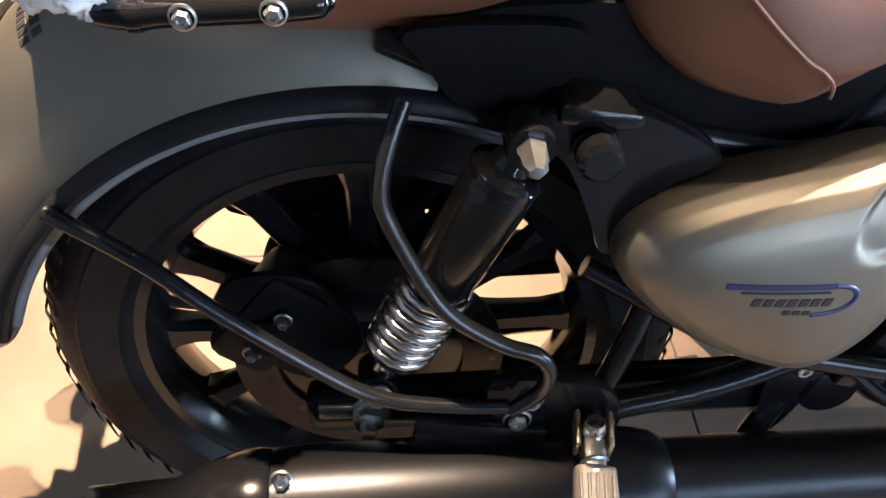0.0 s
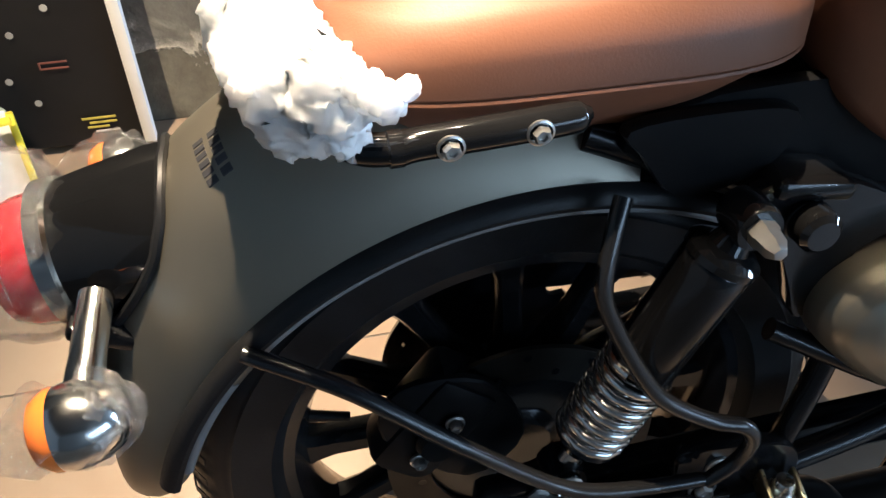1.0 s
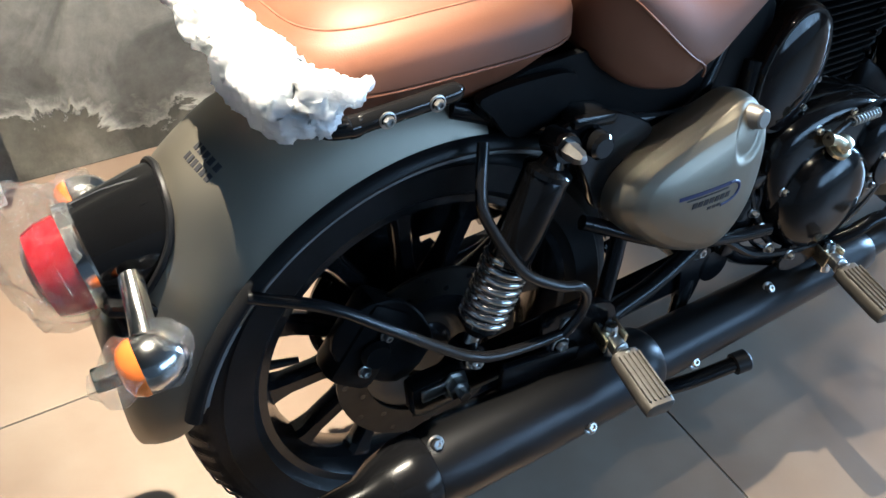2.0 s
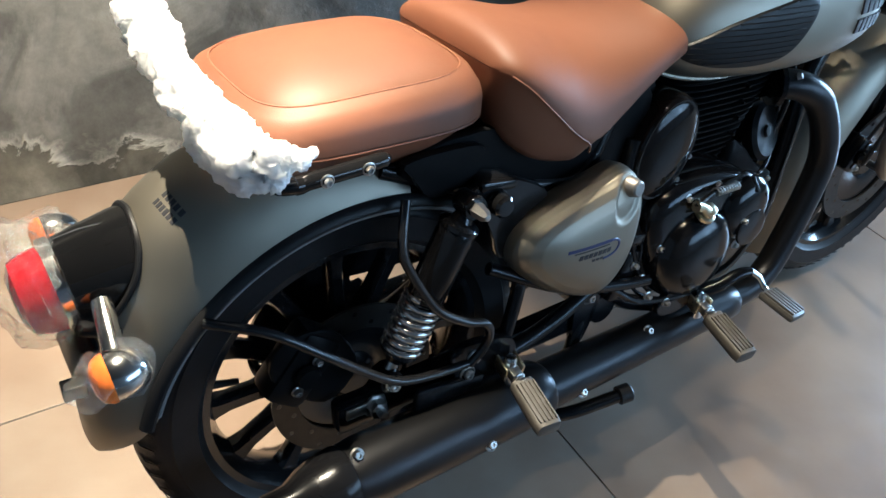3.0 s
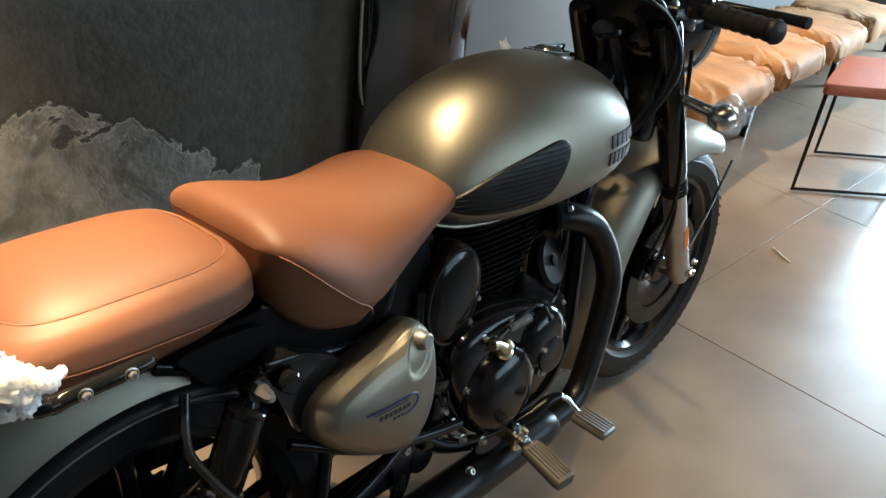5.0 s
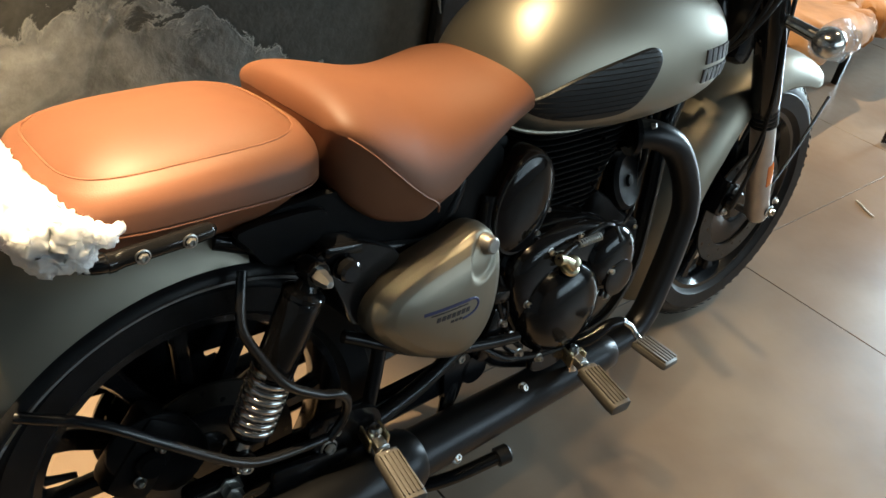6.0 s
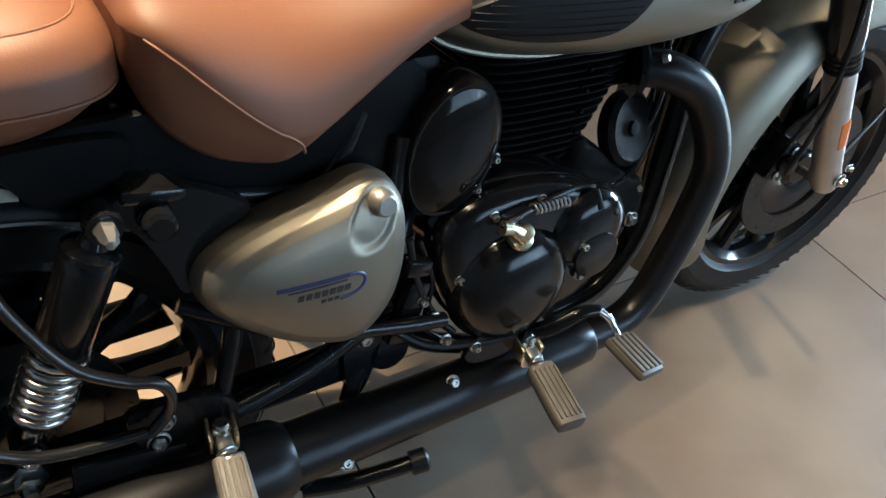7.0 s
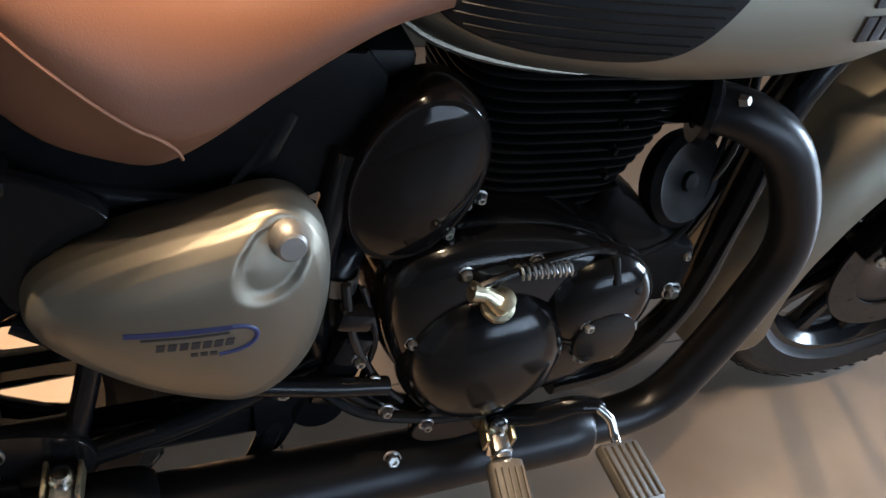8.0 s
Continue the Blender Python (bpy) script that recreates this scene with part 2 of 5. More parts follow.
# ---- mesh tools ----
def part(name, bm, mat, parent=None, label="", sharp=38):
    me = bpy.data.meshes.new(name)
    bmesh.ops.recalc_face_normals(bm, faces=bm.faces)
    for f in bm.faces:
        f.smooth = True
    bm.to_mesh(me)
    bm.free()
    me.set_sharp_from_angle(angle=radians(sharp))
    me.materials.append(mat)
    ob = new(name, me)
    if parent:
        ob.parent = parent
    if label:
        ob["label"] = label
    return ob


def spline(pts, sub=6):
    """Catmull-Rom through the points."""
    P = [Vector(p) for p in pts]
    if len(P) < 3 or sub < 2:
        return P
    P = [2 * P[0] - P[1]] + P + [2 * P[-1] - P[-2]]
    out = []
    for i in range(1, len(P) - 2):
        a, b, c, d = P[i - 1:i + 3]
        for k in range(sub):
            t = k / sub
            out.append(0.5 * (2 * b + (c - a) * t + (2 * a - 5 * b + 4 * c - d) * t * t + (3 * b - a - 3 * c + d) * t ** 3))
    return out + [P[-2]]


def tube(pts, r, seg=12, sub=6, bm=None, closed=False, flat=1.0):
    """A round bar along a line. r: one radius or one a point; flat squeezes its second direction."""
    bm = bm or bmesh.new()
    line = spline(pts, sub)
    n = len(line)
    rad = [r] * n if not hasattr(r, "__len__") else [float(q) for q in np.interp(np.linspace(0, 1, n), np.linspace(0, 1, len(r)), r)]
    t0 = (line[1] - line[0]).normalized()
    u = t0.orthogonal().normalized()
    rings = []
    for i, p in enumerate(line):
        t = (line[min(i + 1, n - 1)] - line[max(i - 1, 0)]).normalized()
        u = (u - t * u.dot(t)).normalized()
        v = t.cross(u)
        rings.append([bm.verts.new(p + rad[i] * (math.cos(a) * u + flat * math.sin(a) * v)) for a in [2 * math.pi * k / seg for k in range(seg)]])
    for a, b in zip(rings, rings[1:]):
        for k in range(seg):
            bm.faces.new((a[k], a[(k + 1) % seg], b[(k + 1) % seg], b[k]))
    if closed:
        for k in range(seg):
            bm.faces.new((rings[-1][k], rings[-1][(k + 1) % seg], rings[0][(k + 1) % seg], rings[0][k]))
    else:
        bm.faces.new(rings[0])
        bm.faces.new(rings[-1])
    return bm


def lathe(profile, origin, axis, seg=32, bm=None, a0=0.0, a1=360.0):
    """Turns (radius, height) pairs round an axis."""
    bm = bm or bmesh.new()
    o, w = Vector(origin), Vector(axis).normalized()
    u = w.orthogonal().normalized()
    v = w.cross(u)
    full = abs(a1 - a0) >= 359.9
    cnt = seg if full else seg + 1
    rings = []
    for r, h in profile:
        if r < 1e-6:
            rings.append([bm.verts.new(o + w * h)])
        else:
            rings.append([bm.verts.new(o + w * h + r * (math.cos(a) * u + math.sin(a) * v)) for a in [radians(a0 + (a1 - a0) * k / seg) for k in range(cnt)]])
    for A, B in zip(rings, rings[1:]):
        for k in range(cnt if full else cnt - 1):
            q = (k + 1) % cnt
            if len(A) == 1 and len(B) > 1:
                bm.faces.new((A[0], B[q], B[k]))
            elif len(B) == 1 and len(A) > 1:
                bm.faces.new((A[k], A[q], B[0]))
            elif len(A) > 1:
                bm.faces.new((A[k], A[q], B[q], B[k]))
    return bm


def loft(rings, bm=None, caps=True, closed=True):
    bm = bm or bmesh.new()
    R = [[bm.verts.new(p) for p in ring] for ring in rings]
    n = len(R[0])
    for a, b in zip(R, R[1:]):
        for k in range(n if closed else n - 1):
            bm.faces.new((a[k], a[(k + 1) % n], b[(k + 1) % n], b[k]))
    if caps:
        bm.faces.new(R[0])
        bm.faces.new(R[-1])
    return bm


def rbox(c, size, bevel=0.004, turn=(0, 0, 0), bm=None):
    """A box with rounded edges."""
    new_bm = bmesh.new()
    bmesh.ops.create_cube(new_bm, size=1)
    bmesh.ops.scale(new_bm, vec=Vector(size), verts=new_bm.verts)
    if bevel:
        bmesh.ops.bevel(new_bm, geom=new_bm.edges[:], offset=bevel, segments=2, profile=0.5, affect="EDGES")
    bmesh.ops.transform(new_bm, matrix=pose(*c, *turn), verts=new_bm.verts)
    if bm is None:
        return new_bm
    me = bpy.data.meshes.new("tmp")
    new_bm.to_mesh(me)
    bm.from_mesh(me)
    new_bm.free()
    bpy.data.meshes.remove(me)
    return bm


def rounded(outline, sub=5):
    """A smooth closed line through (x, z) pairs."""
    P = [Vector((x, 0, z)) for x, z in outline]
    n = len(P)
    out = []
    for i in range(n):
        a, b, c, d = P[i - 1], P[i], P[(i + 1) % n], P[(i + 2) % n]
        for k in range(sub):
            t = k / sub
            out.append(0.5 * (2 * b + (c - a) * t + (2 * a - 5 * b + 4 * c - d) * t * t + (3 * b - a - 3 * c + d) * t ** 3))
    return [(p.x, p.z) for p in out]


def shell(outline, steps, bm=None, close=True):
    """A plate whose outline lies in x and z: steps of (scale about the middle, y)."""
    bm = bm or bmesh.new()
    cx = sum(p[0] for p in outline) / len(outline)
    cz = sum(p[1] for p in outline) / len(outline)
    return loft([[(cx + (x - cx) * s, y, cz + (z - cz) * s) for x, z in outline] for s, y in steps], bm, close)


def bolt(parent, pos, r=0.008, mat=None, axis=(0, -1, 0), h=0.008):
    bm = lathe([(0, 0), (r * 1.5, 0), (r * 1.5, h * 0.25), (r * 1.25, h * 0.35)], pos, axis, 18)
    lathe([(r, h * 0.3), (r, h * 0.9), (r * 0.8, h * 1.15), (r * 0.5, h * 1.15), (r * 0.45, h * 0.8), (0, h * 0.8)], pos, axis, 6, bm)
    return part("bolt", bm, mat or STEEL, parent)


# ---- structure ----
X0, X1, Y0, Y1, ZC = -2.6, 7.5, -4.0, 1.02, 3.1
XR, Y2 = 3.15, 1.75  # beyond XR the wall steps back to Y2 behind the bench


def wall(name, c, size, label, mat):
    ob = part(name, rbox(c, size, 0), mat)
    return tagged(ob, label, "wall", kind="structure")


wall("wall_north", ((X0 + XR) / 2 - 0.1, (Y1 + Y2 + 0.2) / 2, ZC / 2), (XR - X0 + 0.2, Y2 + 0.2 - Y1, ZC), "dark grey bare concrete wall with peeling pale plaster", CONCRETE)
wall("wall_recess", ((XR + X1) / 2 + 0.1, Y2 + 0.1, ZC / 2), (X1 - XR + 0.2, 0.2, ZC), "plain grey wall stepped back behind the bench", PLASTIC)
wall("wall_west", (X0 - 0.1, (Y0 + Y1) / 2, ZC / 2), (0.2, Y1 - Y0, ZC), "plain grey plastered wall closing the showroom", PLASTIC)
ceiling = part("ceiling", rbox(((X0 + X1) / 2, (Y0 + Y2) / 2, ZC + 0.1), (X1 - X0 + 0.4, Y2 - Y0 + 0.4, 0.2), 0), material("ceiling_paint", (0.035, 0.035, 0.036), 0.9, 0, 0.05, 3))
tagged(ceiling, "grey painted ceiling of the showroom", "ceiling", kind="structure")


def holed_wall(name, axis, at, lo, hi, a, b, z0, z1, label):
    """A wall across x or y with one opening from a to b and z0 to z1."""
    bm = bmesh.new()
    for p, q, s, t in ((lo, a, 0, ZC), (b, hi, 0, ZC), (a, b, 0, z0), (a, b, z1, ZC)):
        if q - p < 0.01 or t - s < 0.01:
            continue
        c, size = ((at, (p + q) / 2, (s + t) / 2), (0.2, q - p, t - s)) if axis == "x" else (((p + q) / 2, at, (s + t) / 2), (q - p, 0.2, t - s))
        rbox(c, size, 0, bm=bm)
    return tagged(part(name, bm, PLASTIC), label, "wall", kind="structure")


holed_wall("wall_east", "x", X1 + 0.1, Y0, Y2, -0.95, 0.65, 0.5, 2.5, "grey wall round a wide shop window")
holed_wall("wall_south", "y", Y0 - 0.1, X0, X1, 0.9, 5.3, 1.0, 2.55, "grey wall round a shop window")


def window(name, axis, at, a, b, z0, z1):
    root = tagged(new(name), "large shop window with a black metal frame", "window", kind="structure")
    put = (lambda u, w, z: (at, u, z)) if axis == "x" else (lambda u, w, z: (u, at, z))
    dims = (lambda du, dz: (0.06, du, dz)) if axis == "x" else (lambda du, dz: (du, 0.06, dz))
    m = (a + b) / 2
    for u, z, du, dz in ((a + 0.03, (z0 + z1) / 2, 0.06, z1 - z0), (b - 0.03, (z0 + z1) / 2, 0.06, z1 - z0), (m, (z0 + z1) / 2, 0.05, z1 - z0 - 0.12), (m, z0 + 0.03, b - a - 0.12, 0.06), (m, z1 - 0.03, b - a - 0.12, 0.06)):
        part("window_frame", rbox(put(u, 0, z), dims(du, dz), 0.004), BLACK, root)
    for u in ((a + m) / 2, (b + m) / 2):
        g = part("pane", rbox(put(u, 0, (z0 + z1) / 2), (0.008, (b - a) / 2 - 0.09, z1 - z0 - 0.13) if axis == "x" else ((b - a) / 2 - 0.09, 0.008, z1 - z0 - 0.13), 0), GLASS, root)
        g.visible_shadow = False


GLASS = bpy.data.materials.new("window_glass")
GLASS.use_nodes = True
gb = GLASS.node_tree.nodes["Principled BSDF"]
gb.inputs["Transmission Weight"].default_value, gb.inputs["Roughness"].default_value = 1.0, 0.0
window("window_1", "x", X1 + 0.12, -0.95, 0.65, 0.5, 2.5)
window("window_2", "y", Y0 - 0.12, 0.9, 5.3, 1.0, 2.55)

from mathutils.bvhtree import BVHTree

# ---- motorcycle ----
bike = tagged(new("motorcycle"), "gunmetal grey motorcycle with brown leather seats on a tiled floor", "motorcycle")

BIKE = pose(0.001, -0.042, -0.006, -7.92, -0.2, -0.83)
bike.matrix_world = BIKE


def arc_pts(c, r, a0, a1, y, n=24):
    return [(c[0] + r * math.cos(radians(a)), y, c[1] + r * math.sin(radians(a))) for a in np.linspace(a0, a1, n)]


def torus_section(R, half, bead, inner):
    """Tyre profile of (radius, height): crown R, half width, down to the bead."""
    p = []
    for a in np.linspace(-100, 100, 25):
        s = math.sin(radians(a))
        p.append((R - (R - bead) * 0.62 * (1 - math.cos(radians(a)) ** 1.0), half * s))
    return [(bead, -half * 0.72), (bead + 0.012, -half * 0.93)] + p[3:-3] + [(bead + 0.012, half * 0.93), (bead, half * 0.72), (inner, half * 0.6), (inner, -half * 0.6), (bead, -half * 0.72)]


def sidewall_rings(profile, bead, R):
    """Raised circles moulded round both sidewalls."""
    out = [profile[0]]
    for p, q in zip(profile, profile[1:]):
        for k in range(1, 5):
            r, h = p[0] + (q[0] - p[0]) * k / 4, p[1] + (q[1] - p[1]) * k / 4
            f = (r - bead) / (R - bead)
            if 0.12 < f < 0.55 and abs(h) > 0.02:
                h += math.copysign(0.0016 * max(0.0, math.sin(f * 62)), h)
            out.append((r, h))
    return out


def wheel(name, cx, cz, R, half, bead, spokes, phase, disc_r, caliper_angle, rear):
    o = (cx, 0, cz)
    ax = (0, 1, 0)
    # rim with a stepped flange and drop centre
    rim = lathe([(bead + 0.006, -half * 0.74), (bead + 0.007, -half * 0.66), (bead - 0.006, -half * 0.60), (bead - 0.010, -half * 0.45), (bead - 0.014, -half * 0.3), (bead - 0.016, 0), (bead - 0.014, half * 0.3), (bead - 0.010, half * 0.45), (bead - 0.006, half * 0.60), (bead + 0.007, half * 0.66), (bead + 0.006, half * 0.74), (bead - 0.010, half * 0.72), (bead - 0.019, half * 0.42), (bead - 0.025, half * 0.2), (bead - 0.026, 0), (bead - 0.025, -half * 0.2), (bead - 0.019, -half * 0.42), (bead - 0.010, -half * 0.72), (bead + 0.006, -half * 0.74)], o, ax, 72)
    w = part(name, rim, RIM, bike, "black cast alloy wheel with a rubber tyre")
    part("tyre", lathe(sidewall_rings(torus_section(R, half, bead, bead - 0.004), bead, R), o, ax, 96), TYRE, w, "black ribbed rubber tyre")
    # tread blocks along both shoulders and crown grooves
    bm = bmesh.new()
    n = 66
    for i in range(n):
        for s in (-1, 1):
            a = 2 * math.pi * (i + (0.5 if s > 0 else 0)) / n
            m = Matrix.Translation(o) @ Matrix.Rotation(-a, 4, "Y")
            quad = []
            for dr, y, da in ((R - 0.0025, 0.012 * s, 0.0), (R - 0.006, 0.034 * s, 0.010), (R - 0.020, 0.052 * s, 0.016)):
                for e in (-1, 1):
                    quad.append((dr, y, da + e * 0.013))
            vs = []
            for lift in (0.0, 0.0014):
                for r, y, d in quad:
                    vs.append(bm.verts.new(m @ Vector(((r + lift), y * half / 0.06, (r + lift) * math.tan(d)))))
            for k in (0, 2):
                bm.faces.new((vs[k + 6], vs[k + 7], vs[k + 9], vs[k + 8]))
            for p, q in ((0, 1), (1, 3), (3, 5), (5, 4), (4, 2), (2, 0)):
                bm.faces.new((vs[p], vs[q], vs[q + 6], vs[p + 6]))
    tagged(part("tread", bm, TYRE, w), kind="stuff")
    part("pinstripe", lathe([(bead + 0.0085, -half * 0.70), (bead + 0.0095, -half * 0.68), (bead + 0.0085, -half * 0.66), (bead + 0.0075, -half * 0.68), (bead + 0.0085, -half * 0.70)], o, ax, 72), BLUE, w, "thin dark blue rim stripe")
    part("hub", lathe([(0, -0.055), (0.03, -0.055), (0.034, -0.05), (0.042, -0.045), (0.060, -0.035), (0.048, -0.02), (0.046, 0.02), (0.060, 0.035), (0.042, 0.05), (0.03, 0.055), (0, 0.055)], o, ax, 40), BLACK, w)
    # one tapered spoke, shared by its repeats
    bm = bmesh.new()
    rings = []
    for r, hw, hy in ((0.044, 0.024, 0.030), (0.075, 0.0165, 0.022), (0.14, 0.0120, 0.016), (bead - 0.05, 0.0135, 0.015), (bead - 0.030, 0.018, 0.017), (bead - 0.016, 0.027, 0.018)):
        rings.append([(r, hy * sy, hw * sx) for sx, sy in ((-1, -0.55), (-0.6, -1), (0.6, -1), (1, -0.55), (1, 0.55), (0.6, 1), (-0.6, 1), (-1, 0.55))])
    sp = part("spoke", loft(rings, bm), BLACK, w)
    sp.matrix_basis = Matrix.Translation(o) @ Matrix.Rotation(-radians(phase), 4, "Y")
    for k in range(1, spokes):
        c = new("spoke", sp.data)
        c.parent = w
        c.matrix_basis = Matrix.Translation(o) @ Matrix.Rotation(-radians(phase + 360 / spokes * k), 4, "Y")
    # perforated brake disc
    yd = -0.056
    bm = bmesh.new()
    holes, seg = 24, 96
    r0, r1 = disc_r * 0.70, disc_r
    lathe([(r1, yd - 0.0025), (r1, yd + 0.0025), (r0, yd + 0.0025), (r0, yd - 0.0025), (r1, yd - 0.0025)], o, ax, seg, bm)
    d = part("brake_disc", bm, DISC, w, "drilled steel brake disc")
    for i in range(holes):
        a = 2 * math.pi * i / holes
        rr = disc_r * (0.78 if i % 2 else 0.92)
        part("hole", lathe([(0, -0.0004), (0.0042, -0.0004), (0.0042, 0), (0, 0.0001)], (cx + rr * math.cos(a), yd - 0.0026, cz + rr * math.sin(a)), (0, -1, 0), 12), BLACK, d)
    part("disc_carrier", lathe([(r0 + 0.002, yd + 0.004), (r0 + 0.002, yd + 0.009), (0.05, yd + 0.018), (0.035, yd + 0.014), (0.05, yd + 0.004), (r0 + 0.002, yd + 0.004)], o, ax, 40), BLACK, w)
    # caliper
    a = radians(caliper_angle)
    cc = (cx + disc_r * 0.86 * math.cos(a), yd, cz + disc_r * 0.86 * math.sin(a))
    bm = rbox(cc, (0.085, 0.056, 0.046), 0.010, (0, -caliper_angle + 90, 0))
    lathe([(0, 0), (0.018, 0), (0.020, 0.006), (0.016, 0.014), (0, 0.014)], (cc[0], yd - 0.03, cc[2]), (0, -1, 0), 24, bm)
    if rear:
        rbox(cc, (0.125, 0.060, 0.070), 0.016, (0, -caliper_angle + 90, 0), bm)
        shell(rounded([(cx - 0.005, cz + 0.045), (cx - 0.045, cz + 0.125), (cx - 0.120, cz + 0.128), (cx - 0.138, cz + 0.070), (cx - 0.060, cz - 0.005)], 4), [(0.96, yd - 0.012), (1, yd - 0.014), (1, yd - 0.020), (0.96, yd - 0.022)], bm)
    cal = part("brake_caliper", bm, FINS if rear else BLACK, bike, "black brake caliper with steel bolts")
    t = Vector((-math.sin(a), 0, math.cos(a)))
    for s in (-1, 1):
        bolt(cal, Vector((cc[0], yd - (0.034 if rear else 0.031), cc[2])) + t * 0.027 * s, 0.006)
    return w, cal


rear_wheel, rear_caliper = wheel("rear_wheel", 0, 0.325, 0.322, 0.062, 0.232, 12, 2, 0.135, 142, True)
FX, FZ = 1.395, 0.349
front_wheel, front_caliper = wheel("front_wheel", FX, FZ, 0.326, 0.052, 0.240, 12, 10, 0.150, 152, False)
va = radians(171)
part("valve_stem", tube([(0.210 * math.cos(va), 0, 0.325 + 0.210 * math.sin(va)), (0.165 * math.cos(va), -0.004, 0.325 + 0.165 * math.sin(va))], [0.0065, 0.0045], 10, 3), RUBBER, rear_wheel)
# sprocket and chain on the far side
bm = bmesh.new()
n = 80
ring = [(0.106 + (0.006 if i % 4 in (1, 2) else -0.004)) for i in range(n)]
loft([[(r * math.cos(2 * math.pi * i / n), y, 0.325 + r * math.sin(2 * math.pi * i / n)) for i, r in enumerate(ring)] for y in (0.070, 0.077)], bm)
part("sprocket", bm, BLACK, rear_wheel)
part("drive_chain", tube(arc_pts((0, 0.325), 0.113, 95, 265, 0.074, 20) + [(0.3, 0.074, 0.245), (0.55, 0.074, 0.29), (0.585, 0.074, 0.34), (0.55, 0.074, 0.385), (0.3, 0.074, 0.42)], 0.009, 6, 2, closed=True), BLACK, bike)

guard_line = rounded([(-0.150, 0.440), (-0.105, 0.492), (-0.02, 0.506), (0.12, 0.490), (0.30, 0.470), (0.47, 0.452), (0.47, 0.418), (0.30, 0.424), (0.10, 0.428), (-0.03, 0.436), (-0.10, 0.420)], 3)
part("chain_guard", shell(guard_line, [(0.97, 0.052), (1.0, 0.054), (1.0, 0.094), (0.97, 0.098)]), BLACK, bike, "black pressed steel chain guard")

# ---- rear mudguard ----
RC = (0, 0.325)


def guard_ring(a, lip, crown, half, n=22, thick=0.0):
    """Half-round section of a mudguard at the angle a: from lip to lip over the crown."""
    out = []
    for k in range(n + 1):
        s = -1 + 2 * k / n
        y = half * math.copysign(1 - (1 - abs(s)) ** 1.55, s)
        r = lip + (crown - lip) * (1 - abs(s) ** 2.1) - thick
        out.append((y, r))
    return out


def mudguard(c, a0, a1, crown, lip, half, taper, steps=40, thick=0.004):
    bm = bmesh.new()
    rings = []
    for a in np.linspace(a0, a1, steps):
        f = taper(a)
        outer = guard_ring(a, f[0], f[1], f[2])
        inner = [(y * 0.965, r - thick) for y, r in outer]
        ca, sa = math.cos(radians(a)), math.sin(radians(a))
        rings.append([(c[0] + r * ca, y, c[1] + r * sa) for y, r in outer + inner[::-1]])
    return loft(rings, bm)


def rear_taper(a):
    t = max(0.0, (a - 157) / 19)
    lift = t ** 2.2
    crown = float(np.interp(a, [80, 95, 108, 118, 128, 140, 152, 164, 176], [0.398, 0.416, 0.434, 0.443, 0.440, 0.424, 0.404, 0.388, 0.378]))
    return (0.318 + (crown - 0.325) * lift, crown, 0.108 * (1 - 0.62 * t ** 3))


rear_guard = part("rear_mudguard", mudguard(RC, 80, 175.5, 0, 0, 0, rear_taper, 44), GUNMETAL, bike, "matte gunmetal grey rear mudguard")
part("mudguard_extension", mudguard(RC, 40, 79.6, 0, 0, 0, lambda a: (0.319, 0.386, 0.106), 16), BLACK, bike, "black plastic inner mudguard")
part("mudguard_lip", tube(arc_pts(RC, 0.331, 50, 163, -0.1070, 40), 0.0100, 10, 2, flat=0.7), RUBBER, bike)
part("mudguard_lip", tube(arc_pts(RC, 0.331, 78, 161, 0.1070, 30), 0.0100, 10, 2, flat=0.7), RUBBER, bike)
part("mudguard_flange", tube(arc_pts(RC, 0.3195, 62, 136, -0.1040, 34), 0.0050, 10, 2), FLANGE, bike, "grey steel flange inside the mudguard's edge")
part("mudguard_flange", tube(arc_pts(RC, 0.3195, 141, 160, -0.1040, 14), 0.0050, 10, 2), FLANGE, bike)
# plain bars in place of the badge, laid on the mudguard's skin
def guard_point(a, y, lift):
    lip, crown, half = rear_taper(a)
    q = 1 - (1 - min(1.0, abs(y) / half)) ** (1 / 1.55)
    r = lip + (crown - lip) * (1 - q ** 2.1) + lift
    return (r * math.cos(radians(a)), y, 0.325 + r * math.sin(radians(a)))


for row, ang in enumerate((122.2, 124.0)):
    for k in range(5 + row):
        w = 0.038 / (5 + row)
        y0 = -0.061 + w * k
        y1 = y0 + w * 0.62
        bm = loft([[guard_point(ang - 0.6, y, -0.0015), guard_point(ang + 0.6, y, -0.0015), guard_point(ang + 0.6, y, 0.0006), guard_point(ang - 0.6, y, 0.0006)] for y in np.linspace(y0, y1, 4)])
        part("badge_bar", bm, DARKDECAL, rear_guard)

# ---- guard rail over the rear wheel ----
part("wheel_guard_rail", tube([(-0.235, -0.118, 0.566), (-0.165, -0.150, 0.545), (-0.105, -0.165, 0.499), (-0.042, -0.170, 0.444), (-0.003, -0.172, 0.414), (0.032, -0.175, 0.402), (0.082, -0.176, 0.396), (0.122, -0.176, 0.394)], 0.0068, 14, 8), TUBING, bike, "black tubular wheel guard")
part("wheel_guard_rail", tube([(0.035, -0.130, 0.668), (0.026, -0.142, 0.646), (0.018, -0.155, 0.612), (0.024, -0.162, 0.585), (0.050, -0.172, 0.533), (0.072, -0.178, 0.505), (0.110, -0.183, 0.480), (0.138, -0.186, 0.470), (0.150, -0.186, 0.450), (0.146, -0.182, 0.420), (0.125, -0.178, 0.392)], 0.0068, 14, 8), TUBING, bike)

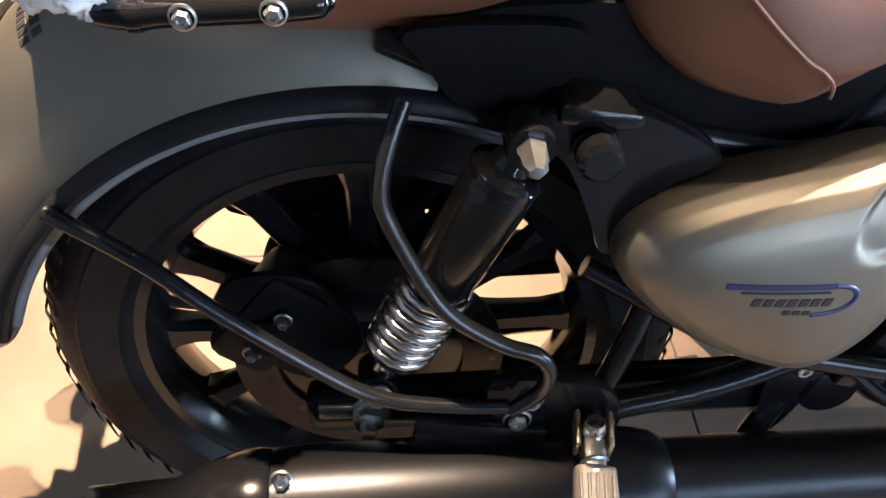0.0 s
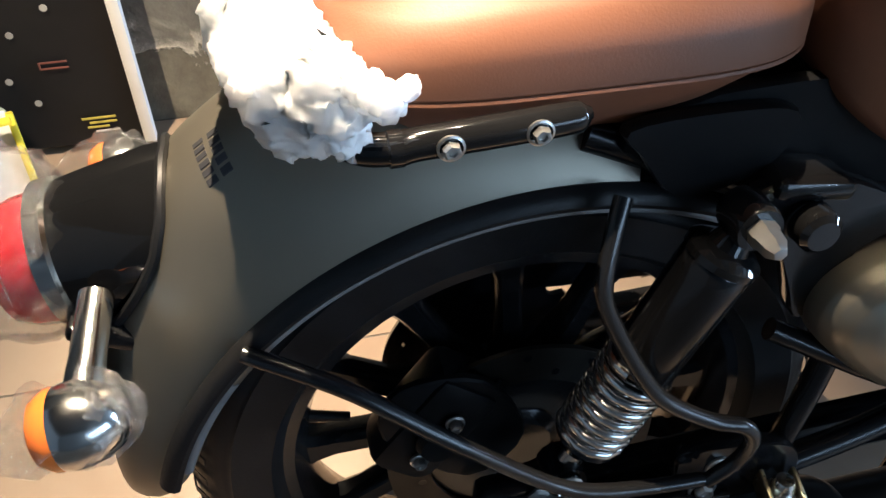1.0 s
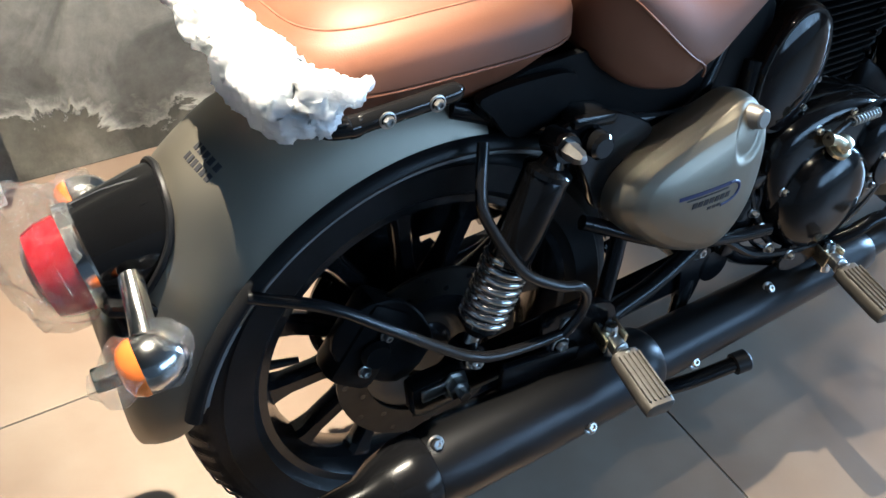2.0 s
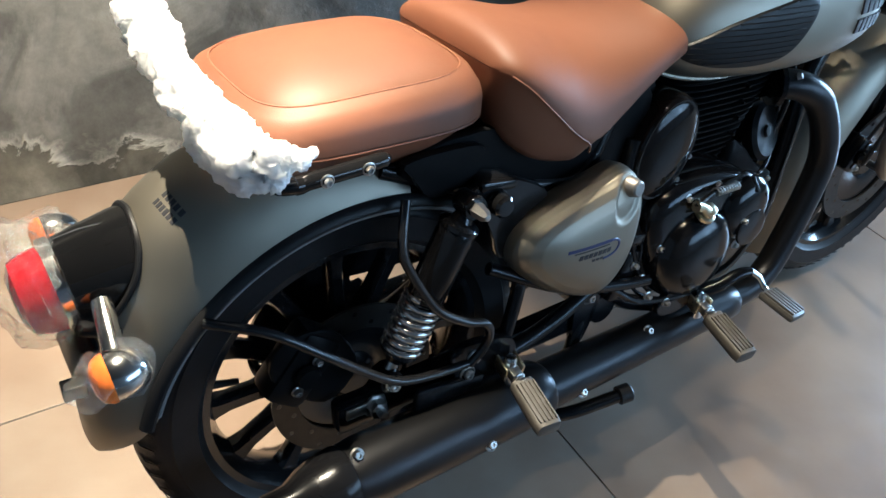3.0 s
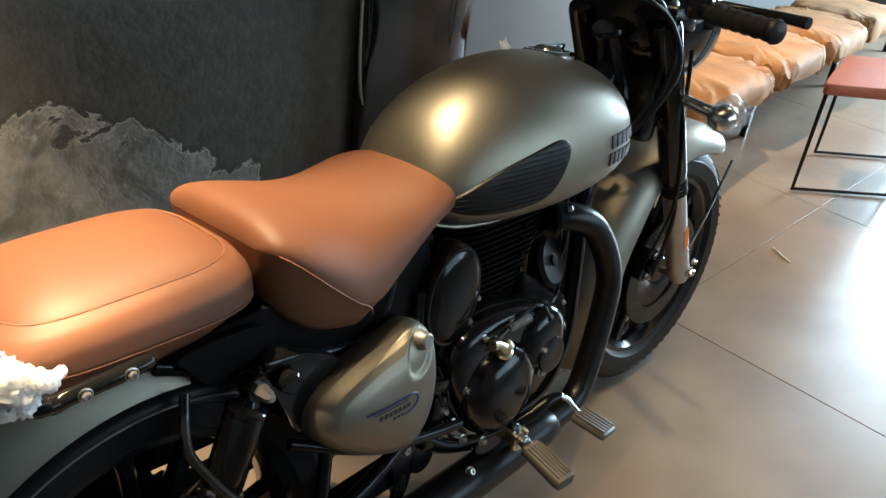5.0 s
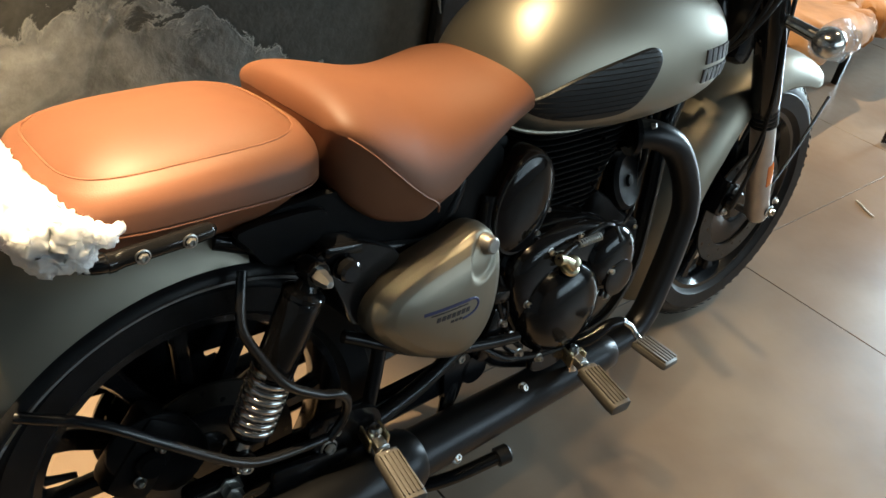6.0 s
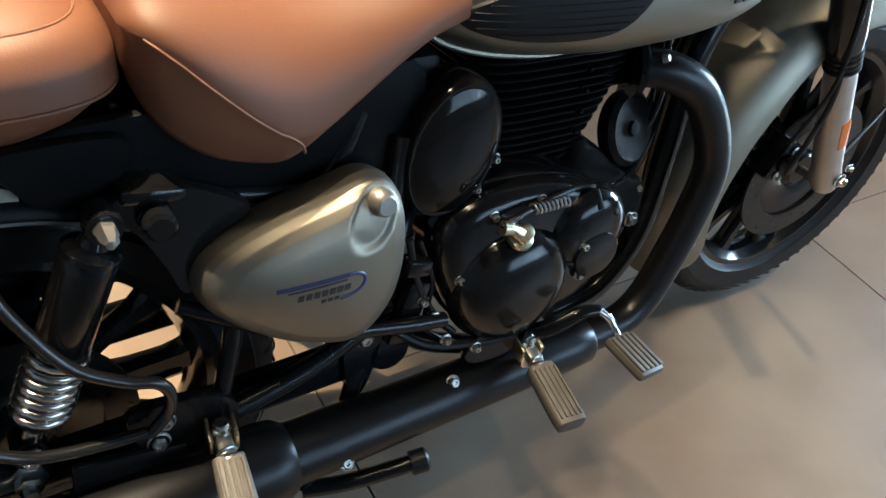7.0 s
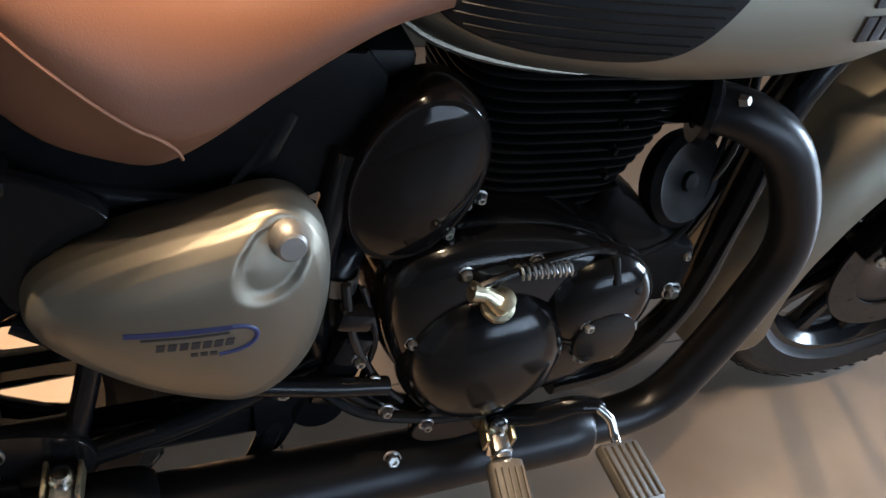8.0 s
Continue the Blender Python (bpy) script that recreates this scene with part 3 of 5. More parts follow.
# ---- shock absorbers ----
def shock(y, side):
    top, low = Vector((0.119, y, 0.652)), Vector((0.010, y - 0.016 * side, 0.388))
    d = (low - top).normalized()
    L = (low - top).length
    body = part("shock_absorber", lathe([(0, 0.034), (0.024, 0.034), (0.0268, 0.038), (0.0275, 0.05), (0.0275, 0.146), (0.025, 0.152), (0, 0.152)], top, d, 32), ENGINE, bike, "black shock absorber with a chromed coil spring")
    part("rod", lathe([(0, 0.15), (0.011, 0.15), (0.011, L), (0, L)], top, d, 16), CHROME, body)
    part("top_eye", lathe([(0.009, -0.016), (0.0165, -0.016), (0.018, -0.012), (0.018, 0.012), (0.0165, 0.016), (0.009, 0.016)], top, (0, 1, 0), 24), GLOSS, body)
    part("lower_eye", lathe([(0.008, -0.016), (0.018, -0.016), (0.018, 0.016), (0.008, 0.016)], low, (0, 1, 0), 24), BLACK, body)
    part("collar", lathe([(0.012, 0.014), (0.016, 0.024), (0.024, 0.0265), (0.0285, 0.030), (0.0285, 0.036), (0.024, 0.037)], top, d, 28), GLOSS, body)
    w = d.orthogonal().normalized()
    v = d.cross(w)
    turns, pts = 7.4, []
    h0, h1 = 0.146, L - 0.050
    for k in range(int(turns * 14) + 1):
        a = 2 * math.pi * k / 14
        pts.append(top + d * (h0 + (h1 - h0) * k / (turns * 14)) + 0.0270 * (math.cos(a) * w + math.sin(a) * v))
    part("coil_spring", tube(pts, 0.0046, 10, 1), CHROME, body, "chromed coil spring")
    part("spring_seat", lathe([(0.010, L - 0.054), (0.027, L - 0.052), (0.028, L - 0.046), (0.014, L - 0.030)], top, d, 28), BLACK, body)
    part("acorn_nut", lathe([(0, 0.031), (0.005, 0.030), (0.0088, 0.024), (0.0098, 0.014), (0.0112, 0.012), (0.0112, 0.004), (0, 0.004)], top + Vector((0, 0.012 * side, 0)) , (0, side, 0), 6), STEEL, body, "bright acorn nut")
    bolt(body, low + Vector((0, 0.018 * side, 0)), 0.009, CHROME, (0, side, 0), 0.010)


shock(-0.152, -1)
shock(0.152, 1)

# ---- frame ----
frame_bm = tube([(0.02, -0.085, 0.695), (0.13, -0.102, 0.655), (0.25, -0.106, 0.625), (0.325, -0.107, 0.610), (0.358, -0.106, 0.618), (0.384, -0.103, 0.655), (0.412, -0.095, 0.705), (0.46, -0.07, 0.755)], 0.014, 12)
for pts, r in (([(0.02, 0.085, 0.695), (0.13, 0.102, 0.655), (0.25, 0.106, 0.625), (0.325, 0.107, 0.610), (0.358, 0.106, 0.618), (0.384, 0.103, 0.655), (0.412, 0.095, 0.705), (0.46, 0.07, 0.755)], 0.014),
               ([(0.245, -0.130, 0.60), (0.235, -0.140, 0.48), (0.205, -0.150, 0.36)], 0.011),
               ([(0.245, 0.130, 0.60), (0.235, 0.140, 0.48), (0.205, 0.150, 0.36)], 0.011),
               ([(0.205, -0.150, 0.352), (0.32, -0.140, 0.375), (0.44, -0.125, 0.42)], 0.013),
               ([(0.205, 0.150, 0.352), (0.32, 0.140, 0.375), (0.44, 0.125, 0.42)], 0.013),
               ([(0.18, -0.130, 0.515), (0.30, -0.165, 0.462), (0.42, -0.165, 0.425), (0.50, -0.160, 0.405)], 0.010),
               ([(0.45, -0.115, 0.66), (0.43, -0.12, 0.50), (0.47, -0.12, 0.36), (0.60, -0.12, 0.29)], 0.015),
               ([(0.45, 0.115, 0.66), (0.43, 0.12, 0.50), (0.47, 0.12, 0.36), (0.60, 0.12, 0.29)], 0.015),
               ([(1.10, 0, 0.93), (1.03, 0, 0.74), (0.95, 0, 0.50), (0.88, 0, 0.33)], 0.021),
               ([(1.04, -0.040, 0.78), (0.968, -0.048, 0.66), (0.948, -0.052, 0.50), (0.930, -0.056, 0.36), (0.86, -0.060, 0.27), (0.76, -0.065, 0.255)], 0.021),
               ([(1.04, 0.040, 0.78), (0.968, 0.048, 0.66), (0.948, 0.052, 0.50), (0.930, 0.056, 0.36), (0.86, 0.060, 0.27), (0.76, 0.065, 0.255)], 0.021),
               ([(0.50, 0, 0.76), (0.8, 0, 0.80), (1.08, 0, 0.90)], 0.022)):
    tube(pts, r, 12, 5, frame_bm)
frame_main = part("frame", frame_bm, BLACK, bike, "black tubular steel frame")
part("steering_head", lathe([(0, 0), (0.034, 0), (0.036, 0.01), (0.03, 0.02), (0.03, 0.15), (0.036, 0.16), (0.034, 0.17), (0, 0.17)], (1.135, 0, 0.83), (-0.36, 0, 0.93), 24), BLACK, frame_main)
# gusset plate behind the shock mount
gusset = rounded([(0.122, 0.656), (0.150, 0.672), (0.205, 0.664), (0.262, 0.628), (0.222, 0.600), (0.202, 0.550), (0.186, 0.540), (0.172, 0.575), (0.150, 0.622)], 4)
g = part("gusset_plate", shell(gusset, [(0.97, -0.128), (1.0, -0.131), (1.0, -0.143), (0.97, -0.146)]), ENGINE, bike, "black stamped gusset plate")
part("bracket", rbox((0.168, -0.130, 0.665), (0.062, 0.046, 0.016), 0.006, (0, 8, 0)), ENGINE, g)
bolt(g, (0.166, -0.146, 0.640), 0.011, BLACK, h=0.018)
part("cap", lathe([(0, 0.02), (0.012, 0.02), (0.016, 0.016), (0.017, 0), (0, 0)], (0.168, -0.150, 0.640), (0, -1, 0), 24), GLOSS, g)
for s in (-1, 1):
    part("inner_panel", shell(rounded([(0.04, 0.690), (0.10, 0.728), (0.30, 0.730), (0.46, 0.745), (0.47, 0.66), (0.40, 0.60), (0.25, 0.60), (0.13, 0.64)], 3), [(0.98, 0.098 * s), (1, 0.101 * s), (1, 0.109 * s), (0.98, 0.112 * s)]), FINS, bike, "black plastic panel under the seat")
panel = rounded([(0.034, 0.716), (0.048, 0.692), (0.068, 0.664), (0.092, 0.656), (0.128, 0.666), (0.152, 0.684), (0.156, 0.716), (0.100, 0.722)], 4)
part("seat_side_panel", shell(panel, [(0.97, -0.112), (1.0, -0.116), (1.0, -0.122), (0.97, -0.126), (0.5, -0.127)]), FINS, bike, "black plastic panel behind the shock absorber")
# swingarm
bm = rbox((0.20, -0.105, 0.325), (0.52, 0.032, 0.055), 0.010, (0, -3, 0))
rbox((0.20, 0.105, 0.325), (0.52, 0.032, 0.055), 0.010, (0, -3, 0), bm)
tube([(0.44, -0.13, 0.345), (0.44, 0.13, 0.345)], 0.028, 16, 1, bm)
swing = part("swingarm", bm, BLACK, bike, "black steel swingarm")
part("axle_nut", lathe([(0, 0.030), (0.008, 0.030), (0.008, 0.018), (0.015, 0.017), (0.015, 0.004), (0.021, 0.003), (0.021, 0), (0, 0)], (0, -0.121, 0.325), (0, -1, 0), 6), STEEL, swing)
part("axle_adjuster", rbox((-0.018, -0.122, 0.325), (0.06, 0.005, 0.020), 0.002), STEEL, swing)
bracket = part("pillion_bracket", shell(rounded([(0.105, 0.405), (0.15, 0.412), (0.215, 0.395), (0.225, 0.350), (0.18, 0.335), (0.12, 0.350)], 4), [(0.97, -0.148), (1, -0.151), (1, -0.160), (0.97, -0.163)]), BLACK, bike, "black footrest bracket")
bolt(bracket, (0.144, -0.163, 0.388), 0.008, STEEL)
bolt(bracket, (0.134, -0.163, 0.360), 0.009, STEEL)

# ---- exhaust ----
hp = [(0.812, -0.085, 0.675), (0.855, -0.108, 0.671), (0.902, -0.122, 0.643), (0.945, -0.128, 0.580), (0.968, -0.130, 0.510), (0.955, -0.132, 0.440), (0.925, -0.135, 0.360), (0.885, -0.140, 0.292), (0.835, -0.143, 0.264), (0.75, -0.150, 0.262)]
exhaust = part("exhaust_pipe", tube(hp, 0.0265, 20, 8), EXHAUST, bike, "matte black exhaust header and silencer")
part("exhaust_flange", lathe([(0.026, -0.004), (0.040, -0.004), (0.042, 0.004), (0.030, 0.012), (0.026, 0.012)], (0.812, -0.085, 0.675), (0.9, -0.4, 0.0), 24), BLACK, exhaust)
AXIS = Vector((-1, -0.052, 0.028)).normalized()
sil0 = Vector((0.77, -0.150, 0.262))
part("heat_shield", lathe([(0, 0), (0.030, 0.0), (0.0355, 0.008), (0.037, 0.04), (0.041, 0.48), (0.041, 0.50)], sil0, AXIS, 40), EXHAUST, exhaust)
part("silencer", lathe([(0.034, 0.492), (0.044, 0.494), (0.050, 0.504), (0.0525, 0.525), (0.053, 0.70), (0.052, 0.83), (0.049, 0.858)], sil0, AXIS, 40), EXHAUST, exhaust)
part("silencer_tip", lathe([(0.049, 0.859), (0.051, 0.866), (0.050, 0.885), (0.040, 0.92), (0.028, 0.945), (0.025, 1.02), (0.021, 1.02), (0.020, 0.95), (0, 0.94)], sil0, AXIS, 40), BLACK, exhaust)
for p in ((0.513, -0.178, 0.3025), (0.342, -0.208, 0.262), (-0.074, -0.204, 0.335), (0.136, -0.234, 0.272)):
    bolt(exhaust, p, 0.007, STEEL, (0, -0.8, 0.6), 0.008)
part("silencer_hanger", rbox((0.10, -0.165, 0.335), (0.12, 0.012, 0.05), 0.004, (0, 8, 0)), BLACK, exhaust)

# ---- footrests and pedal ----
def footrest(pivot, tip, w, name, label):
    p, q = Vector(pivot), Vector(tip)
    d = q - p
    yaw = math.degrees(math.atan2(d.y, d.x))
    tilt = -math.degrees(math.asin(d.z / d.length))
    m = pose(*p, 0, tilt, yaw)
    bm = bmesh.new()
    rings = []
    L = d.length
    for s, hw, hh in ((0.30, 0.6, 0.7), (0.32, 0.95, 0.95), (0.5, 1.0, 1.0), (0.9, 1.08, 1.0), (0.985, 1.0, 0.95), (1.0, 0.8, 0.7)):
        rings.append([m @ Vector((s * L, hw * w * math.copysign(abs(math.cos(a)) ** 0.5, math.cos(a)), hh * 0.013 * math.copysign(abs(math.sin(a)) ** 0.5, math.sin(a)))) for a in [2 * math.pi * k / 24 for k in range(24)]])
    f = part(name, loft(rings, bm), PEGGREY, bike, label)
    for k in range(5):
        bm = rbox((0, 0, 0), (L * 0.56, w * 0.16, 0.004), 0.001)
        bmesh.ops.transform(bm, matrix=m @ pose(0.66 * L, (k - 2) * w * 0.36, 0.0135), verts=bm.verts)
        part("rib", bm, PEGGREY, f)
    bm = rbox((0, 0, 0), (0.046, 0.020, 0.018), 0.005)
    bmesh.ops.transform(bm, matrix=m @ pose(0.018, 0, 0), verts=bm.verts)
    part("hinge", bm, STEEL, f)
    for side in (-1, 1):
        bm = rbox((0, 0, 0), (0.034, 0.0045, 0.026), 0.002)
        bmesh.ops.transform(bm, matrix=m @ pose(0.006, 0.0145 * side, 0), verts=bm.verts)
        part("lug", bm, BRASS, f)
    bm = tube([m @ Vector((0.030 + 0.0022 * q, 0.0115 * math.cos(q * 1.1), 0.0115 * math.sin(q * 1.1))) for q in range(12)], 0.0022, 6, 2)
    part("return_spring", bm, STEEL, f)
    part("pivot_bolt", lathe([(0, 0.022), (0.008, 0.020), (0.011, 0.012), (0.011, -0.03), (0, -0.03)], m @ Vector((0.008, 0, 0)), (0, 0, 1), 12), CHROME, f)
    return f


footrest((0.200, -0.176, 0.362), (0.185, -0.302, 0.338), 0.019, "pillion_footrest", "folding footrest with a ribbed grey rubber pad")
footrest((0.628, -0.176, 0.330), (0.615, -0.312, 0.300), 0.020, "rider_footrest", "folding footrest with a ribbed grey rubber pad")
pedal = part("brake_pedal", tube([(0.60, -0.155, 0.330), (0.66, -0.185, 0.352), (0.700, -0.196, 0.372), (0.725, -0.202, 0.374), (0.735, -0.206, 0.370)], [0.012, 0.012, 0.010, 0.008, 0.007], 12, flat=0.55), ENGINE, bike, "steel brake pedal with a ribbed pad")
bm = rbox((0, 0, 0), (0.055, 0.075, 0.016), 0.007)
bmesh.ops.transform(bm, matrix=pose(0.748, -0.268, 0.334, 12, 12, 10), verts=bm.verts)
part("pedal_rod", tube([(0.728, -0.204, 0.373), (0.742, -0.214, 0.362), (0.747, -0.226, 0.346), (0.748, -0.242, 0.338)], 0.0055, 10), CHROME, pedal)
pad = part("pedal_pad", bm, PEGGREY, pedal)
for k in range(5):
    bm = rbox((0, 0, 0), (0.006, 0.062, 0.004), 0.001)
    bmesh.ops.transform(bm, matrix=pose(0.748, -0.268, 0.334, 12, 12, 10) @ pose((k - 2) * 0.0105, 0, 0.009), verts=bm.verts)
    part("rib", bm, PEGGREY, pad)

# ---- engine ----
case = rounded([(0.492, 0.530), (0.555, 0.572), (0.674, 0.566), (0.752, 0.525), (0.785, 0.460), (0.768, 0.390), (0.696, 0.345), (0.567, 0.350), (0.502, 0.430)], 5)
engine = part("engine", shell(case, [(1.02, 0.12), (1.02, -0.11), (1.02, -0.118), (0.985, -0.124)]), ENGINE, bike, "black air-cooled single cylinder engine")
part("clutch_cover", shell(case, [(0.98, -0.120), (0.985, -0.132), (0.975, -0.141), (0.945, -0.149), (0.89, -0.155), (0.80, -0.159), (0.5, -0.161)]), ENGINE, engine)
part("cover_dome", lathe([(0.092, -0.006), (0.0905, 0.004), (0.086, 0.016), (0.077, 0.027), (0.063, 0.036), (0.045, 0.042), (0.024, 0.045), (0, 0.046)], (0.602, -0.150, 0.428), (0, -1, 0), 40), ENGINE, engine)
part("cover_dome", lathe([(0.066, -0.008), (0.0645, 0.006), (0.060, 0.016), (0.051, 0.0245), (0.038, 0.0300), (0.02, 0.0325), (0, 0.0335)], (0.716, -0.148, 0.486), (0, -1, 0), 44), ENGINE, engine)
for x, z, lean in ((0.716, 0.5365, 0), (0.748, 0.5200, 38)):
    part("cooling_slot", rbox((x, -0.1665, z), (0.0085, 0.012, 0.028), 0.002, (-40, lean, 0)), FINS, engine)
part("cover_plate", lathe([(0.036, 0.0), (0.035, 0.004), (0.030, 0.0055), (0, 0.006)], (0.722, -0.178, 0.456), (0, -1, 0), 30), ENGINE, engine)
for p in ((0.698, -0.178, 0.476), (0.757, -0.170, 0.461), (0.713, -0.164, 0.414), (0.56, -0.156, 0.545), (0.63, -0.156, 0.552), (0.52, -0.156, 0.46), (0.60, -0.156, 0.362)):
    bolt(engine, p, 0.0055, STEEL, h=0.007)
part("clutch_lever", tube([(0.592, -0.180, 0.520), (0.575, -0.178, 0.535), (0.560, -0.176, 0.540)], [0.011, 0.008, 0.010], 12, 4), BRASS, engine, "plated clutch release lever")
part("lever_shaft", lathe([(0.017, 0), (0.017, 0.006), (0.012, 0.008), (0.012, 0.022), (0.006, 0.024), (0, 0.024)], (0.592, -0.172, 0.512), (0, -0.45, 0.9), 24), BRASS, engine)
part("clutch_cable", tube([(0.560, -0.176, 0.541), (0.60, -0.172, 0.553), (0.68, -0.160, 0.560), (0.725, -0.150, 0.545), (0.765, -0.132, 0.525), (0.815, -0.108, 0.512), (0.850, -0.092, 0.520), (0.868, -0.080, 0.540), (0.880, -0.066, 0.580), (0.892, -0.050, 0.680), (0.90, -0.04, 0.76)], 0.0042, 8), BLACK, engine)
part("cable_spring", tube([(0.605 + 0.0009 * k, -0.172 + 0.007 * math.cos(k * 0.9), 0.553 + 0.007 * math.sin(k * 0.9)) for k in range(64)], 0.0015, 5, 1), STEEL, engine)
# cylinder with fins, tipped a little forward
bm = lathe([(0, 0), (0.058, 0), (0.066, 0.165), (0, 0.165)], (0.670, 0, 0.55), (0.10, 0, 1), 32)
cyl = part("cylinder", bm, FINS, engine)


def fin_outline(hx, hy, n=36):
    return [(hx * math.copysign(abs(math.cos(a)) ** 0.45, math.cos(a)), hy * math.copysign(abs(math.sin(a)) ** 0.45, math.sin(a))) for a in [2 * math.pi * k / n for k in range(n)]]


for k in range(14):
    z = 0.556 + 0.0118 * k
    f = k / 13
    s = 0.074 + 0.062 * f ** 0.7
    x = 0.672 + 0.022 * f
    bm = loft([[(x + u * q, v * q, z + h) for u, v in fin_outline(s, 0.082 + 0.014 * f)] for q, h in ((0.94, -0.0022), (0.985, -0.0020), (1, -0.0008), (1, 0.0008), (0.985, 0.0020), (0.94, 0.0022))])
    part("fin", bm, FINS, cyl)
head = part("cylinder_head", shell(rounded([(0.575, 0.725), (0.575, 0.775), (0.62, 0.80), (0.75, 0.80), (0.785, 0.765), (0.79, 0.725)], 3), [(0.95, -0.08), (1, -0.07), (1, 0.07), (0.95, 0.08)]), ENGINE, engine)
for k in range(5):
    part("fin", loft([[(0.795 + u * f, -0.03 + v * f, 0.652 + 0.013 * k + h) for u, v in fin_outline(0.040, 0.052)] for f, h in ((0.985, -0.002), (1, -0.001), (1, 0.001), (0.985, 0.002))]), ENGINE, head)
for z in (0.60, 0.63, 0.66, 0.69):
    bolt(cyl, (0.722, -0.088 - 0.07 * (z - 0.60), z), 0.003, ENGINE)
part("head_bolt", lathe([(0, 0.008), (0.005, 0.008), (0.007, 0), (0, 0)], (0.83, -0.115, 0.695), (0.4, -0.8, 0.4), 6), ALLOY, engine)
# oval throttle cover
oval = [(0.508 + 0.064 * math.cos(a) + 0.012 * math.sin(a), 0.634 + 0.089 * math.sin(a)) for a in [2 * math.pi * k / 48 for k in range(48)]]
part("throttle_cover", shell(oval, [(0.86, -0.075), (0.98, -0.085), (1.0, -0.100), (1.0, -0.119), (0.990, -0.127), (0.965, -0.1335), (0.925, -0.1370), (0.885, -0.1365), (0.86, -0.1372), (0.78, -0.1400), (0.6, -0.1430), (0.3, -0.1455), (0.02, -0.1460)]), OVAL, engine, "glossy black oval cover")
for p in ((0.562, -0.12, 0.60), (0.575, -0.12, 0.605), (0.545, -0.13, 0.575)):
    bolt(engine, p, 0.005, STEEL)
part("intake_duct", tube([(0.47, -0.09, 0.54), (0.45, -0.11, 0.52), (0.45, -0.115, 0.48)], 0.018, 14), BLACK, engine)
part("duct_clip", lathe([(0.019, 0), (0.021, 0), (0.021, 0.02), (0.019, 0.02)], (0.45, -0.112, 0.505), (0.1, 0, 1), 20), ALLOY, engine)
part("horn", lathe([(0, 0), (0.052, 0), (0.055, 0.006), (0.055, 0.020), (0.047, 0.027), (0.040, 0.024), (0.012, 0.024), (0.010, 0.029), (0, 0.030)], (0.834, -0.058, 0.568), (0.25, -0.9, 0.3), 32), FINS, bike, "black round horn")
part("oil_cooler_hose", tube([(0.872, -0.060, 0.545), (0.884, -0.070, 0.580), (0.888, -0.072, 0.640), (0.880, -0.066, 0.710)], 0.0055, 10), GLOSS, engine)
part("engine_bracket", shell(rounded([(0.735, 0.575), (0.785, 0.556), (0.818, 0.524), (0.856, 0.494), (0.884, 0.484), (0.892, 0.440), (0.884, 0.408), (0.860, 0.398), (0.800, 0.410), (0.740, 0.44)], 3), [(0.92, -0.03), (1, -0.04), (1, -0.070), (0.97, -0.082), (0.90, -0.088), (0.7, -0.090)]), FINS, engine, "black engine mounting cast into the crankcase")
for p, r in (((0.873, -0.088, 0.418), 0.0085), ((0.872, -0.086, 0.474), 0.0050), ((0.866, -0.088, 0.426), 0.0045)):
    bolt(engine, p, r, STEEL)
# lower clutter between engine and stand
part("side_stand_switch", rbox((0.46, -0.115, 0.47), (0.04, 0.03, 0.05), 0.005), ENGINE, engine)
part("brake_master_cylinder", rbox((0.455, -0.135, 0.42), (0.035, 0.035, 0.10), 0.008, (0, 18, 0)), ENGINE, bike, "small black brake master cylinder")
st = part("centre_stand", tube([(0.30, -0.165, 0.185), (0.36, -0.185, 0.190), (0.445, -0.205, 0.205)], 0.012, 12), BLACK, bike, "black tubular centre stand folded up")
part("stand_foot", lathe([(0.012, 0), (0.017, 0.001), (0.017, 0.022), (0.013, 0.026), (0, 0.026)], (0.440, -0.204, 0.204), (0.95, -0.2, 0.15), 16), RUBBER, st)
part("stand_leg", tube([(0.40, -0.12, 0.33), (0.36, -0.14, 0.25), (0.30, -0.165, 0.185)], 0.012, 12), BLACK, st)
part("stand_leg", tube([(0.40, 0.12, 0.33), (0.36, 0.14, 0.25), (0.30, 0.165, 0.185), (0.445, 0.19, 0.205)], 0.012, 12), BLACK, st)
part("stand_bracket", shell(rounded([(0.375, 0.40), (0.405, 0.41), (0.43, 0.40), (0.42, 0.34), (0.40, 0.29), (0.38, 0.30)], 3), [(1, -0.115), (1, -0.13)]), BLACK, st)
side = part("side_stand", tube([(0.50, 0.13, 0.30), (0.47, 0.22, 0.18), (0.44, 0.30, 0.062)], 0.013, 12), BLACK, bike, "black side stand on the floor")
part("stand_foot", rbox((0.44, 0.31, 0.052), (0.07, 0.045, 0.008), 0.003, (8, 0, 0)), BLACK, side)
for pts, r in (([(0.452, -0.140, 0.530), (0.462, -0.150, 0.470), (0.492, -0.152, 0.405), (0.520, -0.155, 0.372)], 0.005), ([(0.470, -0.135, 0.520), (0.486, -0.146, 0.460), (0.480, -0.150, 0.390), (0.545, -0.165, 0.345)], 0.0035), ([(0.430, -0.150, 0.405), (0.480, -0.165, 0.372), (0.560, -0.170, 0.352), (0.620, -0.168, 0.345)], 0.006)):
    part("hose", tube(pts, r, 8), TUBING, engine)
for p in ((0.500, -0.168, 0.378), (0.545, -0.174, 0.352), (0.578, -0.172, 0.366), (0.470, -0.152, 0.440), (0.486, -0.158, 0.412)):
    bolt(engine, p, 0.0055, STEEL, h=0.008)
part("sensor_block", rbox((0.462, -0.146, 0.492), (0.034, 0.020, 0.022), 0.004, (0, 12, 0)), ENGINE, engine)
